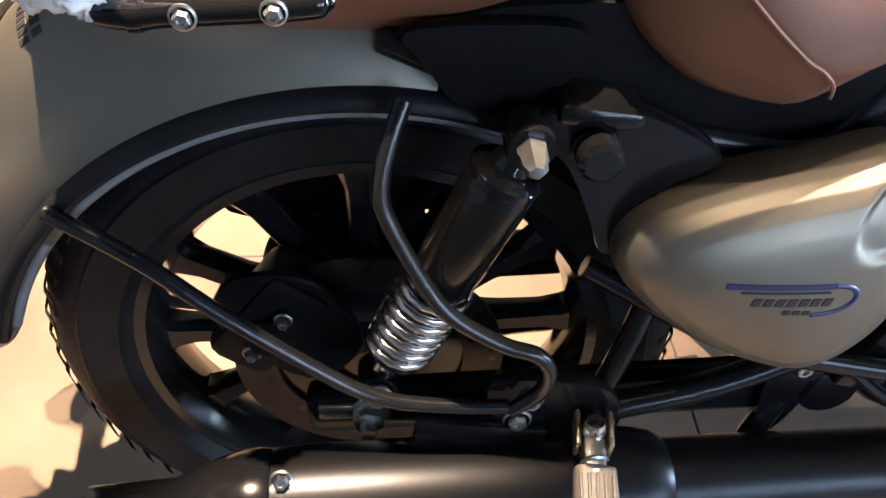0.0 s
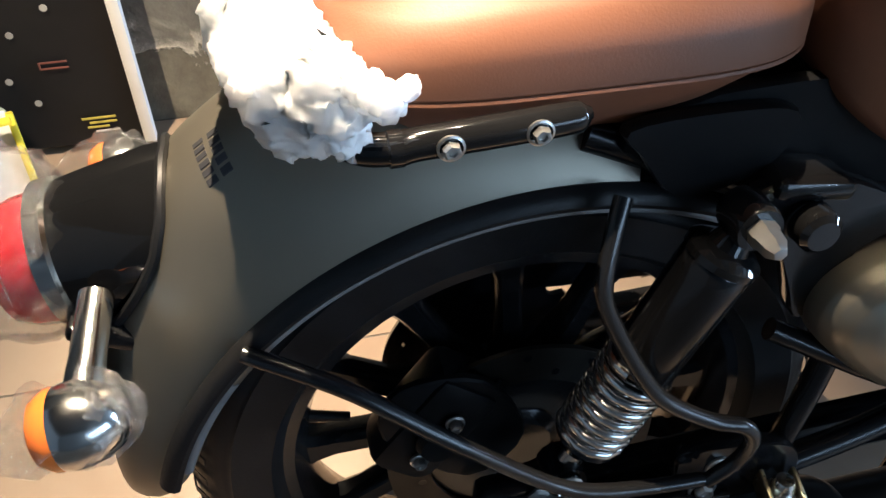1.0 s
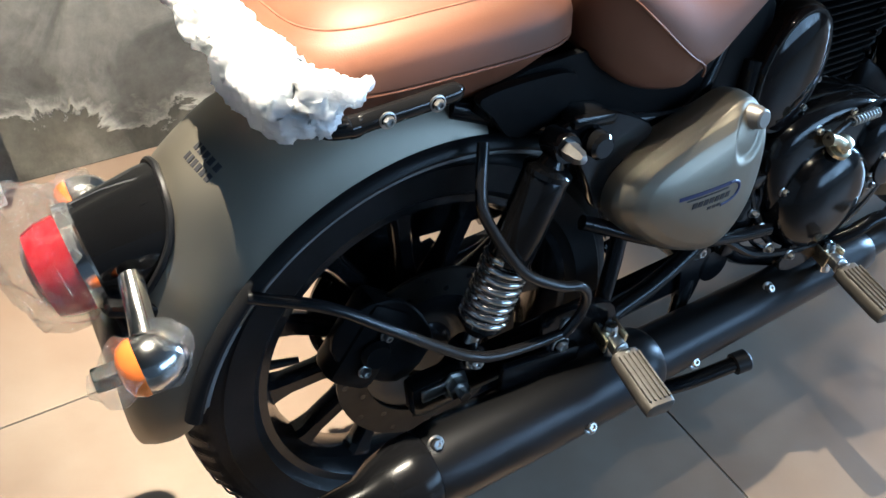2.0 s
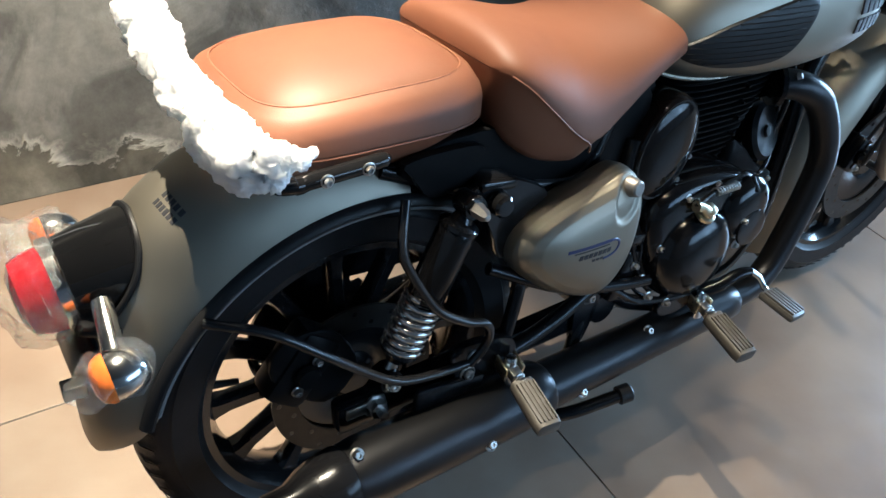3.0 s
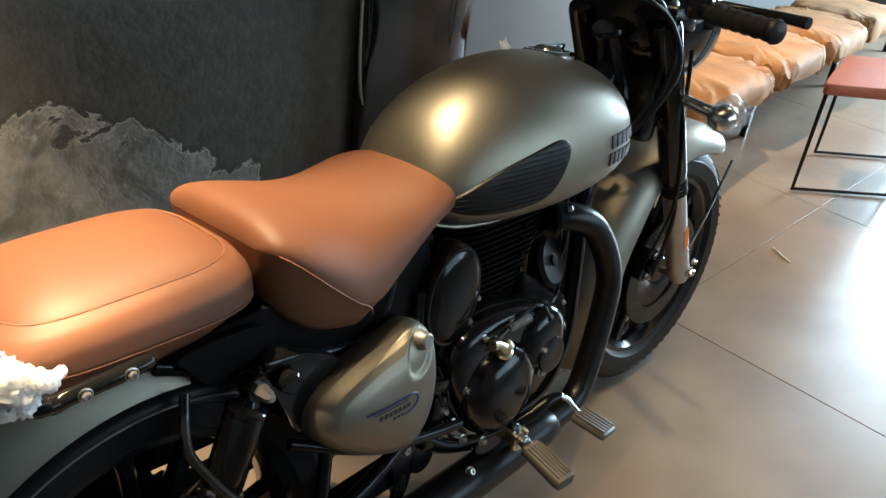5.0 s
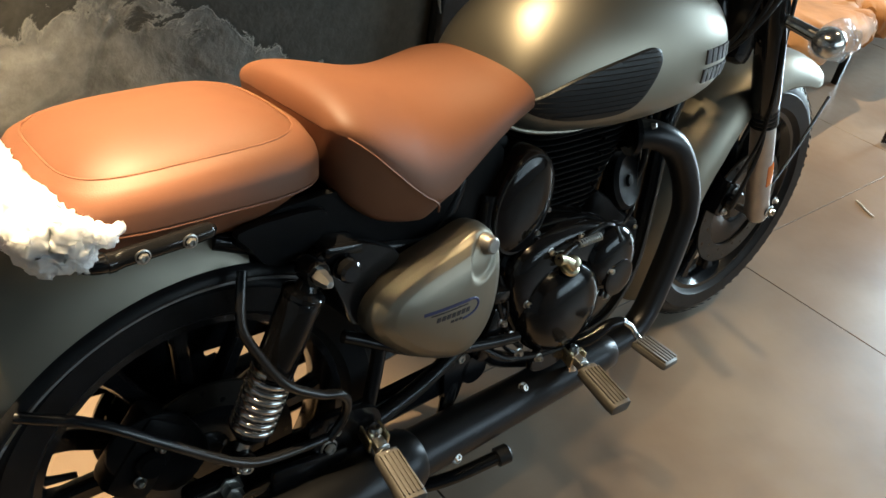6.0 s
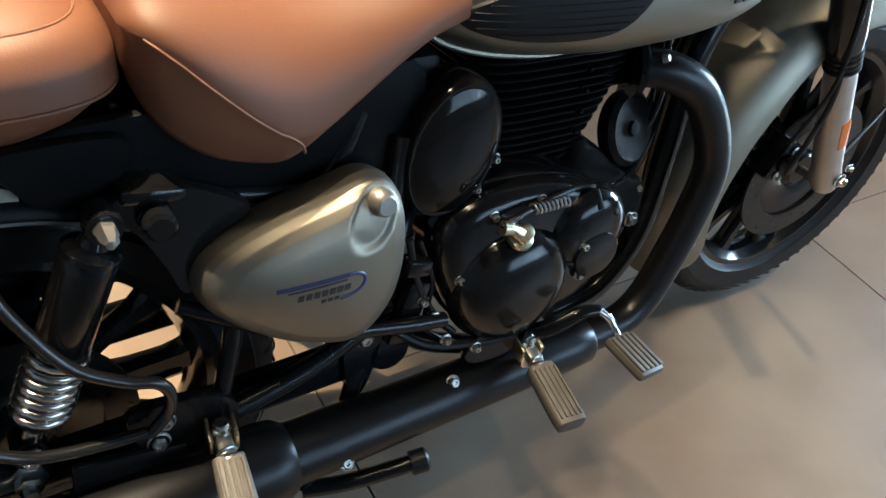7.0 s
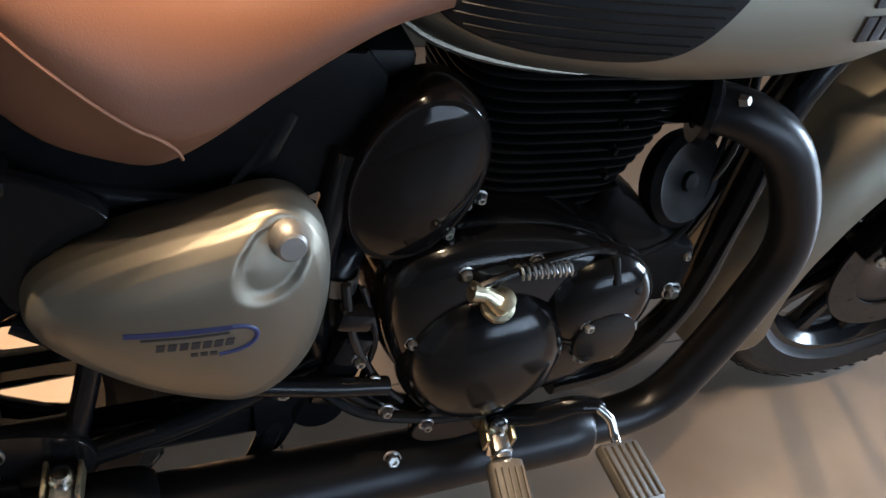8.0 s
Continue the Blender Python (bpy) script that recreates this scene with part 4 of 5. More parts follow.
part("linkage_plate", shell(rounded([(0.530, 0.338), (0.560, 0.372), (0.615, 0.366), (0.640, 0.340), (0.600, 0.318), (0.550, 0.318)], 3), [(0.96, -0.160), (1, -0.163), (1, -0.170), (0.96, -0.173)]), BLACK, engine)
bolt(st, (0.402, -0.13, 0.385), 0.009, STEEL)

# ---- side cover ----
cov = rounded([(0.191, 0.560), (0.202, 0.584), (0.228, 0.602), (0.266, 0.617), (0.306, 0.629), (0.345, 0.638), (0.368, 0.645), (0.389, 0.646), (0.411, 0.635), (0.428, 0.606), (0.4325, 0.549), (0.423, 0.487), (0.395, 0.444), (0.361, 0.428), (0.320, 0.440), (0.270, 0.464), (0.222, 0.503), (0.195, 0.535)], 4)
steps = [(0.97, -0.128), (1.0, -0.142), (1.0, -0.152), (0.985, -0.164), (0.945, -0.1755), (0.87, -0.1855), (0.75, -0.1935), (0.55, -0.2005), (0.28, -0.204), (0.02, -0.205)]
dense = steps[:3] + [(float(np.interp(u, range(10), [s[0] for s in steps])), float(np.interp(u, range(10), [s[1] for s in steps]))) for u in np.linspace(2.2, 9, 64)]
cov = rounded(cov, 2)
for _ in range(14):
    cov = [((a[0] + 2 * b[0] + c[0]) / 4, (a[1] + 2 * b[1] + c[1]) / 4) for a, b, c in zip(cov[-1:] + cov[:-1], cov, cov[1:] + cov[:1])]
bm = shell(cov, dense)
face = [v for v in bm.verts if v.co.y < -0.168]
for _ in range(90):
    bmesh.ops.smooth_vert(bm, verts=face, factor=0.5, use_axis_y=True)
for v in bm.verts:
    if v.co.y < -0.160:
        v.co.y += 0.7 * max(0.0, v.co.z - 0.575) ** 2 * min(1.0, (-0.160 - v.co.y) / 0.02)
    # oval dish under the lock
    d = math.hypot((v.co.x - 0.377) * 0.98 - (v.co.z - 0.608) * 0.25, (v.co.z - 0.608) * 0.88)
    if v.co.y < -0.160 and d < 0.031:
        t = min(1.0, (0.031 - d) / 0.010)
        v.co.y += 0.0065 * (3 * t * t - 2 * t ** 3)
skin = BVHTree.FromBMesh(bm)
cover = part("side_cover", bm, GUNMETAL, bike, "matte gunmetal teardrop side cover with a blue stripe decal", sharp=70)
part("lock_knob", lathe([(0, 0.013), (0.010, 0.013), (0.0125, 0.011), (0.0135, 0.004), (0.0150, 0.002), (0.0150, -0.012), (0, -0.012)], (0.389, -0.1845, 0.624), (0.1, -1, 0.15), 32), ALLOY, cover)


def cover_y(x, z):
    hit = skin.ray_cast(Vector((x, -1.0, z)), Vector((0, 1, 0)))[0]
    return hit.y if hit else -0.2


def decal(name, x0, x1, z0, z1, mat, slope=0.0, lean=0.0):
    """A thin printed bar that follows the cover's skin."""
    n = max(2, int((x1 - x0) / 0.004))
    R = []
    for k in range(n + 1):
        x = x0 + (x1 - x0) * k / n
        za, zb = z0 + slope * (x - x0), z1 + slope * (x - x0)
        R.append([(x, cover_y(x, za) + 0.0006, za), (x, cover_y(x, za) - 0.0007, za), (x + lean, cover_y(x, zb) - 0.0007, zb), (x + lean, cover_y(x, zb) + 0.0006, zb)])
    return part(name, loft(R), mat, cover)


decal("stripe", 0.264, 0.346, 0.5545, 0.5595, BLUE, 0.0)
loop = [(0.344, 0.5570), (0.354, 0.5555), (0.362, 0.5500), (0.3635, 0.5420), (0.358, 0.5340), (0.347, 0.5295), (0.334, 0.5280)]
part("stripe_loop", tube([(x, cover_y(x, z) + 0.0012, z) for x, z in loop], 0.0027, 10, 6), BLUE, cover)
decal("stripe", 0.276, 0.342, 0.5502, 0.5520, DARKDECAL)
for k in range(7):
    x = 0.286 + 0.0088 * k
    decal("mark", x, x + 0.0064, 0.5375, 0.5450, DARKDECAL, 0.0, 0.0012)
for k in range(3):
    decal("mark", 0.312 + 0.0075 * k, 0.3175 + 0.0075 * k, 0.5285, 0.5325, DARKDECAL)

# ---- tank ----
TX = [0.478, 0.492, 0.515, 0.550, 0.610, 0.690, 0.770, 0.850, 0.920, 0.975, 1.012, 1.036]
TT = [0.800, 0.842, 0.880, 0.913, 0.946, 0.968, 0.974, 0.967, 0.950, 0.926, 0.896, 0.855]
TB = [0.768, 0.752, 0.738, 0.725, 0.713, 0.706, 0.704, 0.708, 0.718, 0.734, 0.756, 0.790]
TW = [0.062, 0.091, 0.112, 0.130, 0.146, 0.157, 0.161, 0.159, 0.151, 0.136, 0.108, 0.056]


def fine(xs, vs, x):
    """Smooth interpolation through the table."""
    i = int(np.clip(np.searchsorted(xs, x) - 1, 0, len(xs) - 2))
    t = (x - xs[i]) / (xs[i + 1] - xs[i])
    s = [(vs[min(k + 1, len(vs) - 1)] - vs[max(k - 1, 0)]) / (xs[min(k + 1, len(xs) - 1)] - xs[max(k - 1, 0)]) for k in (i, i + 1)]
    h = xs[i + 1] - xs[i]
    return (2 * t ** 3 - 3 * t * t + 1) * vs[i] + (t ** 3 - 2 * t * t + t) * h * s[0] + (-2 * t ** 3 + 3 * t * t) * vs[i + 1] + (t ** 3 - t * t) * h * s[1]


def tank_shape(x):
    top, low, w = fine(TX, TT, x), fine(TX, TB, x), fine(TX, TW, x)
    mid = low + 0.36 * (top - low)
    return top, low, w, mid


def tank_point(x, a):
    """Point of the tank's skin; a: 0 at the right side, 90 at the top, -90 below."""
    top, low, w, mid = tank_shape(x)
    c, s = math.cos(radians(a)), math.sin(radians(a))
    n = 2.15 if s > 0 else 2.9
    k = (abs(c) ** n + abs(s) ** n) ** (-1 / n)
    return (x, -w * k * c, mid + k * s * (top - mid if s > 0 else mid - low))


def tank_y(x, z):
    top, low, w, mid = tank_shape(x)
    q = (z - mid) / (top - mid) if z > mid else (mid - z) / (mid - low)
    n = 2.15 if z > mid else 2.9
    return -w * max(0.0, 1 - min(1, q) ** n) ** (1 / n)


bm = loft([[tank_point(x, a) for a in np.linspace(-180, 180, 57)[:-1]] for x in np.concatenate([np.linspace(0.478, 0.508, 6), np.linspace(0.517, 0.965, 30), np.linspace(0.972, 1.036, 12)])])
tank = part("fuel_tank", bm, GUNMETAL, bike, "matte gunmetal teardrop fuel tank with a black knee pad")
part("tank_seam", tube([(x, tank_y(x, fine(TX, TB, x) + 0.006) - 0.002, fine(TX, TB, x) + 0.004) for x in np.linspace(0.49, 0.98, 24)], 0.004, 8, 2), GUNMETAL, tank)


def on_tank(outline, lift, mat, name, rings=8, z_push=0.0):
    """A pad that follows the tank's right side inside the (x, z) outline."""
    cx = sum(p[0] for p in outline) / len(outline)
    cz = sum(p[1] for p in outline) / len(outline)
    R = []
    for s, h in [(1.0, -0.002), (1.0, lift * 0.6), (0.97, lift)] + [(0.97 * (1 - k / rings), lift) for k in range(1, rings)] + [(0.01, lift)]:
        ring = []
        for x, z in outline:
            X, Z = cx + (x - cx) * s, cz + (z - cz) * s
            ring.append((X, tank_y(X, Z) - h, Z))
        R.append(ring)
    return part(name, loft(R, caps=True), mat, tank)


knee = rounded([(0.508, 0.786), (0.526, 0.770), (0.575, 0.758), (0.640, 0.754), (0.690, 0.759), (0.722, 0.778), (0.752, 0.820), (0.755, 0.846), (0.735, 0.856), (0.690, 0.850), (0.600, 0.830), (0.540, 0.806)], 5)
kp = on_tank(knee, 0.005, RUBBER, "knee_pad")
for k in range(11):
    z = 0.766 + 0.0085 * k
    xs = []
    for (xa, za), (xb, zb) in zip(knee, knee[1:] + knee[:1]):
        if (za - z) * (zb - z) < 0:
            xs.append(xa + (xb - xa) * (z - za) / (zb - za))
    if len(xs) > 1:
        a, b = min(xs) + 0.010, max(xs) - 0.010
        if b - a > 0.03:
            part("rib", tube([(x, tank_y(x, z) - 0.0055, z) for x in np.linspace(a, b, 10)], 0.0012, 6, 2), RUBBER, kp)
for row, (za, zb) in enumerate(((0.808, 0.832), (0.776, 0.800))):
    for k in range(5 + row):
        w = 0.100 / (5 + row)
        x = 0.884 + w * k + 0.004 * (1 - row)
        zs = [(x, za), (x + w * 0.78, za), (x + w * 0.78, zb), (x, zb)]
        on_tank(zs, 0.003, DARKDECAL, "badge_bar", 2)
cap = part("filler_cap", lathe([(0.052, -0.006), (0.052, 0.002), (0.046, 0.007), (0.040, 0.008), (0.036, 0.004), (0.030, 0.004), (0.026, 0.012), (0.020, 0.016), (0, 0.017)], (0.886, 0, 0.956), (0.14, 0, 1), 40), CHROME, tank, "chromed filler cap with a flip lid")
part("cap_lid", rbox((0.906, 0, 0.966), (0.035, 0.022, 0.012), 0.005, (0, -6, 0)), CHROME, cap)

# ---- seats ----
def superring(hx, hy, n, cnt=64):
    return [(hx * math.copysign(abs(math.cos(a)) ** (2 / n), math.cos(a)), hy * math.copysign(abs(math.sin(a)) ** (2 / n), math.sin(a))) for a in [2 * math.pi * k / cnt for k in range(cnt)]]


def pillion_top(x, y):
    return 0.010 * math.sin(min(1, max(0, (x + 0.20) / 0.2)) * math.pi / 2) - 0.10 * (y * y)


PIL = [(0.688, 0.082), (0.692, 0.072), (0.712, 0.049), (0.736, 0.026), (0.754, 0.009), (0.7590, 0.0040), (0.7640, 0.0), (0.776, 0.0), (0.788, 0.003), (0.799, 0.010), (0.8035, 0.0145), (0.8080, 0.0220), (0.8100, 0.0260), (0.8090, 0.0282), (0.8120, 0.0315), (0.8215, 0.052), (0.829, 0.085), (0.832, 0.115), (0.833, 0.14)]
bm = loft([[(0.002 + x, y, z + (pillion_top(x, y) if z > 0.77 else 0) + (0.015 * x if z > 0.80 else 0)) for x, y in superring(0.168 - i, 0.151 - i, 3.9)] for z, i in PIL])
pillion = part("pillion_seat", bm, LEATHER, bike, "padded brown leather pillion seat with stitched seam")
part("seam", tube([(0.002 + x, y, 0.8103 + pillion_top(x, y) + 0.015 * x) for x, y in superring(0.1408, 0.1238, 3.9, 48)], 0.0014, 6, 1, closed=True), SEAM, pillion)
part("piping", tube([(0.002 + x, y, 0.7605) for x, y in superring(0.1665, 0.1495, 3.9, 64)], 0.0020, 6, 1, closed=True), LEATHER, pillion)

SX = [0.166, 0.171, 0.182, 0.202, 0.230, 0.270, 0.300, 0.335, 0.375, 0.420, 0.465, 0.505, 0.540, 0.568, 0.586, 0.594]
ST = [0.822, 0.838, 0.849, 0.854, 0.851, 0.843, 0.837, 0.833, 0.832, 0.836, 0.842, 0.842, 0.834, 0.819, 0.803, 0.790]
SS = [0.814, 0.815, 0.809, 0.793, 0.766, 0.729, 0.708, 0.708, 0.729, 0.757, 0.780, 0.787, 0.787, 0.786, 0.785, 0.784]
SB = [0.775, 0.752, 0.726, 0.703, 0.684, 0.671, 0.668, 0.684, 0.711, 0.743, 0.766, 0.775, 0.776, 0.776, 0.776, 0.776]
SW = [0.106, 0.124, 0.140, 0.154, 0.164, 0.168, 0.166, 0.160, 0.153, 0.147, 0.140, 0.127, 0.107, 0.080, 0.052, 0.026]


def seat_ring(x, cnt=30):
    """Section of the saddle: flank tucked in below the seam, then a full shoulder up to the crown."""
    top, seam, low, w = fine(SX, ST, x), fine(SX, SS, x), fine(SX, SB, x), fine(SX, SW, x)
    half = [(0.0, low + 0.004), (0.6 * w, low + 0.002), (0.80 * w, low), (0.87 * w, low + 0.12 * (seam - low)), (0.935 * w, low + 0.55 * (seam - low)), (0.975 * w, low + 0.85 * (seam - low)), (0.992 * w, seam - 0.002), (w, seam + 0.0015)]
    for k in range(1, cnt):
        a = math.pi / 2 * k / (cnt - 1)
        n = 2.35
        q = (abs(math.cos(a)) ** n + abs(math.sin(a)) ** n) ** (-1 / n)
        half.append((max(0.0, w * q * math.cos(a)), seam + (top - seam) * q * math.sin(a)))
    half[-1] = (0.0, top)
    return [(x, -y, z) for y, z in half] + [(x, y, z) for y, z in half[-2:0:-1]]


bm = loft([seat_ring(x) for x in np.concatenate([np.linspace(0.166, 0.195, 10), np.linspace(0.201, 0.53, 30), np.linspace(0.54, 0.594, 14)])])
saddle = part("rider_seat", bm, LEATHER, bike, "padded brown leather saddle with a stitched side seam", sharp=60)
for s in (-1, 1):
    part("seam", tube([(x, s * (fine(SX, SW, x) + 0.0003), fine(SX, SS, x) + 0.001) for x in np.linspace(0.180, 0.297, 18)] + [(x, s * k * fine(SX, SW, x), z) for x, k, z in ((0.303, 1.000, 0.7055), (0.309, 0.994, 0.6995), (0.3135, 0.978, 0.6920), (0.316, 0.955, 0.6840))], 0.0016, 6, 2), SEAM, saddle)
part("seat_base", rbox((0.345, 0, 0.712), (0.33, 0.18, 0.05), 0.012), FINS, saddle)

# ---- grab rail ----
RAIL = [(-0.006, 0.156, 0.751), (-0.020, 0.158, 0.750), (-0.06, 0.159, 0.748), (-0.108, 0.158, 0.745), (-0.122, 0.157, 0.743), (-0.148, 0.152, 0.747), (-0.175, 0.128, 0.772), (-0.195, 0.06, 0.812), (-0.200, 0.0, 0.820)]
rail = part("grab_rail", tube([(x, -y, z) for x, y, z in RAIL] + [(x, y, z) for x, y, z in RAIL[-2::-1]], [0.004, 0.0095] + [0.0102] * 22 + [0.0095, 0.004], 16), GLOSS, bike, "glossy black tubular grab rail")
for s in (-1, 1):
    for x, z in ((-0.092, 0.746), (-0.040, 0.749)):
        bolt(rail, (x, 0.1680 * s, z), 0.0056, STEEL, (0, s, 0), 0.006)
    part("collar", lathe([(0.0100, -0.005), (0.0112, -0.004), (0.0112, 0.004), (0.0100, 0.005)], (-0.122, 0.157 * s, 0.743), (1, -0.03 * s, 0), 20), GLOSS, rail)

# ---- tail lamp ----
tdir = Vector((-0.990, 0, -0.14)).normalized()
TAIL = (-0.284, 0, 0.602)
tail = part("tail_lamp", lathe([(0.0675, -0.085), (0.0668, 0.0), (0.062, 0.04), (0.0572, 0.074), (0.0565, 0.079), (0, 0.079)], TAIL, tdir, 48), GLOSS, bike, "black tail lamp housing with a red lens")
part("bezel", lathe([(0.0572, 0.072), (0.0605, 0.075), (0.0605, 0.087), (0.053, 0.090)], TAIL, tdir, 48), CHROME, tail)
part("lens", lathe([(0.054, 0.086), (0.052, 0.108), (0.046, 0.124), (0.031, 0.132), (0, 0.134)], TAIL, tdir, 48), RED, tail, "red lamp lens")
ring = []
for k in range(40):
    a = 2 * math.pi * k / 40
    h = 0.06
    while h > -0.085:
        q = Vector(TAIL) + tdir * h + 0.0680 * (Vector((0, 1, 0)) * math.cos(a) + tdir.cross(Vector((0, 1, 0))) * math.sin(a))
        ang = math.degrees(math.atan2(q.z - 0.325, q.x))
        if (q - Vector(guard_point(ang, q.y, 0))).length < 0.003 or math.hypot(q.x, q.z - 0.325) < math.hypot(guard_point(ang, q.y, 0)[0], guard_point(ang, q.y, 0)[2] - 0.325):
            break
        h -= 0.001
    ring.append(q)
part("gasket", tube(ring, 0.0042, 8, 2, closed=True), RUBBER, tail)


def indicator(c, base, side, d, name, label):
    """A round turn signal on a chromed stalk; d: where its lens looks."""
    c, base, d = Vector(c), Vector(base), Vector(d).normalized()
    body = part(name, lathe([(0, -0.034), (0.010, -0.0325), (0.019, -0.027), (0.026, -0.016), (0.0295, -0.003), (0.0295, 0.005), (0.0285, 0.010)], c, d, 32), CHROME, bike, label)
    part("lens", lathe([(0.0285, 0.009), (0.0285, 0.015), (0.024, 0.024), (0.014, 0.029), (0, 0.030)], c, d, 32), AMBER, body, "amber turn signal lens")
    part("stalk", tube([base, base.lerp(c, 0.5), c], [0.0125, 0.0125, 0.0150], 18, 4), CHROME, body)
    return body


for s in (-1, 1):
    indicator((-0.342, 0.160 * s, 0.566), (-0.332, 0.070 * s, 0.600), s, (-1, 0, -0.1), "rear_indicator", "chromed round rear turn signal with amber lens")
plate = part("plate_bracket", rbox((-0.362, 0, 0.508), (0.008, 0.150, 0.070), 0.004, (0, 24, 0)), BLACK, bike, "black number plate bracket")
part("bracket_arm", rbox((-0.330, 0, 0.556), (0.070, 0.150, 0.016), 0.005, (0, 25, 0)), BLACK, plate)
part("reflector_stub", rbox((-0.382, -0.070, 0.490), (0.028, 0.022, 0.020), 0.003), BLACK, plate)

# ---- front end ----
def fork(y):
    top, low = Vector((1.112, y, 1.010)), Vector((1.402, y, 0.362))
    d = (low - top).normalized()
    L = (low - top).length
    up = part("fork_leg", lathe([(0, 0), (0.028, 0), (0.031, 0.01), (0.031, 0.37), (0.028, 0.40), (0, 0.40)], top, d, 28), GLOSS, bike, "telescopic fork leg with a black shroud")
    part("slider", lathe([(0.020, 0.395), (0.020, 0.43), (0.026, 0.44), (0.027, 0.47), (0.027, L - 0.03), (0.030, L), (0.022, L + 0.025), (0, L + 0.03)], top, d, 28), SLIDER, up, "bare alloy fork slider")
    for q in range(4):
        part("dust_seal", lathe([(0.027, 0.400 + 0.011 * q), (0.0305, 0.403 + 0.011 * q), (0.0305, 0.406 + 0.011 * q), (0.027, 0.409 + 0.011 * q)], top, d, 24), RUBBER, up)
    bolt(up, low + Vector((0, -0.028 if y < 0 else 0.028, 0.01)), 0.010, CHROME, (0, math.copysign(1, y), 0), 0.012)
    bolt(up, low + Vector((0.012, -0.028 if y < 0 else 0.028, 0.035)), 0.006, CHROME, (0, math.copysign(1, y), 0), 0.008)
    bm = rbox((0, 0, 0), (0.024, 0.012, 0.066), 0.005)
    bmesh.ops.transform(bm, matrix=pose(1.352, y + math.copysign(0.022, y), 0.478, 0, -22, 0), verts=bm.verts)
    part("reflector", bm, AMBER, up, "amber side reflector")
    return up


front_set = [front_wheel, front_caliper, fork(-0.100), fork(0.100)]
front_axle = part("front_axle", tube([(FX, -0.115, FZ), (FX, 0.115, FZ)], 0.009, 16, 1), STEEL, bike)


def front_taper(a):
    e = max(0.0, (a - 194) / 17, (68 - a) / 13)
    lip = float(np.interp(a, [55, 112, 140, 160], [0.322, 0.312, 0.296, 0.291]))
    half = float(np.interp(a, [55, 112, 138, 160], [0.086, 0.087, 0.103, 0.107]))
    return (lip + 0.03 * e, 0.380, half * (1 - 0.55 * min(1, e) ** 2.5))


front_guard = part("front_mudguard", mudguard((FX, FZ), 55, 207, 0, 0, 0, front_taper, 44), GUNMETAL, bike, "matte gunmetal grey front mudguard")
for s in (-1, 1):
    front_set.append(part("mudguard_stay", tube([(FX + 0.200, 0.086 * s, FZ + 0.262), (FX + 0.10, 0.094 * s, FZ + 0.13), (FX, 0.098 * s, FZ + 0.02)], 0.0038, 8), TUBING, bike))
for p in ((FX - 0.327, -0.107, FZ - 0.043), (FX - 0.10, -0.090, FZ + 0.300)):
    bolt(front_guard, p, 0.006, STEEL)
brake_hose = part("brake_hose", tube([(1.20, -0.12, 0.95), (1.215, -0.125, 0.80), (1.25, -0.12, 0.66), (1.285, -0.115, 0.55), (1.27, -0.11, 0.45), (1.27, -0.10, 0.40)], 0.005, 8), RUBBER, bike)
speedo_cable = part("speedo_cable", tube([(1.15, -0.07, 0.98), (1.19, -0.13, 0.83), (1.235, -0.13, 0.70), (1.262, -0.12, 0.58), (1.245, -0.10, 0.47)], 0.004, 8), RUBBER, bike)
# the steered parts stand a little more upright than the frame
UPRIGHT = Matrix.Translation((0, 0, 0.95)) @ Matrix.Rotation(radians(4.2), 4, "X") @ Matrix.Translation((0, 0, -0.95))
for ob in front_set + [front_axle, front_guard, brake_hose, speedo_cable]:
    ob.matrix_basis = UPRIGHT @ ob.matrix_basis
nac = part("headlamp_casquette", lathe([(0, -0.13), (0.06, -0.125), (0.095, -0.09), (0.115, -0.03), (0.118, 0.04), (0.112, 0.06)], (1.235, 0, 0.985), (0.96, 0, -0.25), 40), GLOSS, bike, "glossy black headlamp casing")
part("headlamp", lathe([(0.112, 0.055), (0.120, 0.06), (0.120, 0.075), (0.10, 0.085), (0.06, 0.105), (0, 0.112)], (1.235, 0, 0.985), (0.96, 0, -0.25), 40), CHROME, nac)
part("instrument", lathe([(0.055, 0), (0.058, 0.01), (0.05, 0.016), (0, 0.016)], (1.145, 0, 1.075), (-0.35, 0, 0.94), 32), GLOSS, nac)
part("yoke", rbox((1.155, 0, 1.005), (0.09, 0.25, 0.035), 0.01, (0, 20, 0)), BLACK, nac)
apron = part("fork_apron", rbox((1.178, 0, 0.868), (0.062, 0.168, 0.250), 0.018, (0, 24, 0)), BLACK, bike, "black cover between the fork legs")
for z in (0.80, 0.93):
    bolt(apron, (1.150 - 0.42 * (z - 0.868), -0.086, z), 0.006, STEEL)
for k, (y, dz) in enumerate(((-0.118, 0.0), (-0.104, 0.02), (-0.132, -0.015))):
    part("cable", tube([(1.02, y * 0.9, 1.055), (1.090, y, 1.02 + dz), (1.125, y * 1.05, 0.93 + dz), (1.105 - 0.01 * k, y * 0.8, 0.82), (1.06, y * 0.4, 0.76)], 0.0045, 8), RUBBER, bike)
for y in (-0.095, -0.055, -0.018, 0.022, 0.060, 0.098):
    part("yoke_nut", lathe([(0, 0.012), (0.005, 0.011), (0.008, 0.006), (0.009, 0.0), (0, 0.0)], (1.130 + 0.25 * abs(y), y, 1.030), (-0.5, 0, 0.86), 12), STEEL, nac)
part("ignition_key", rbox((1.085, 0.030, 1.062), (0.006, 0.020, 0.034), 0.002, (20, -30, 10)), STEEL, nac)
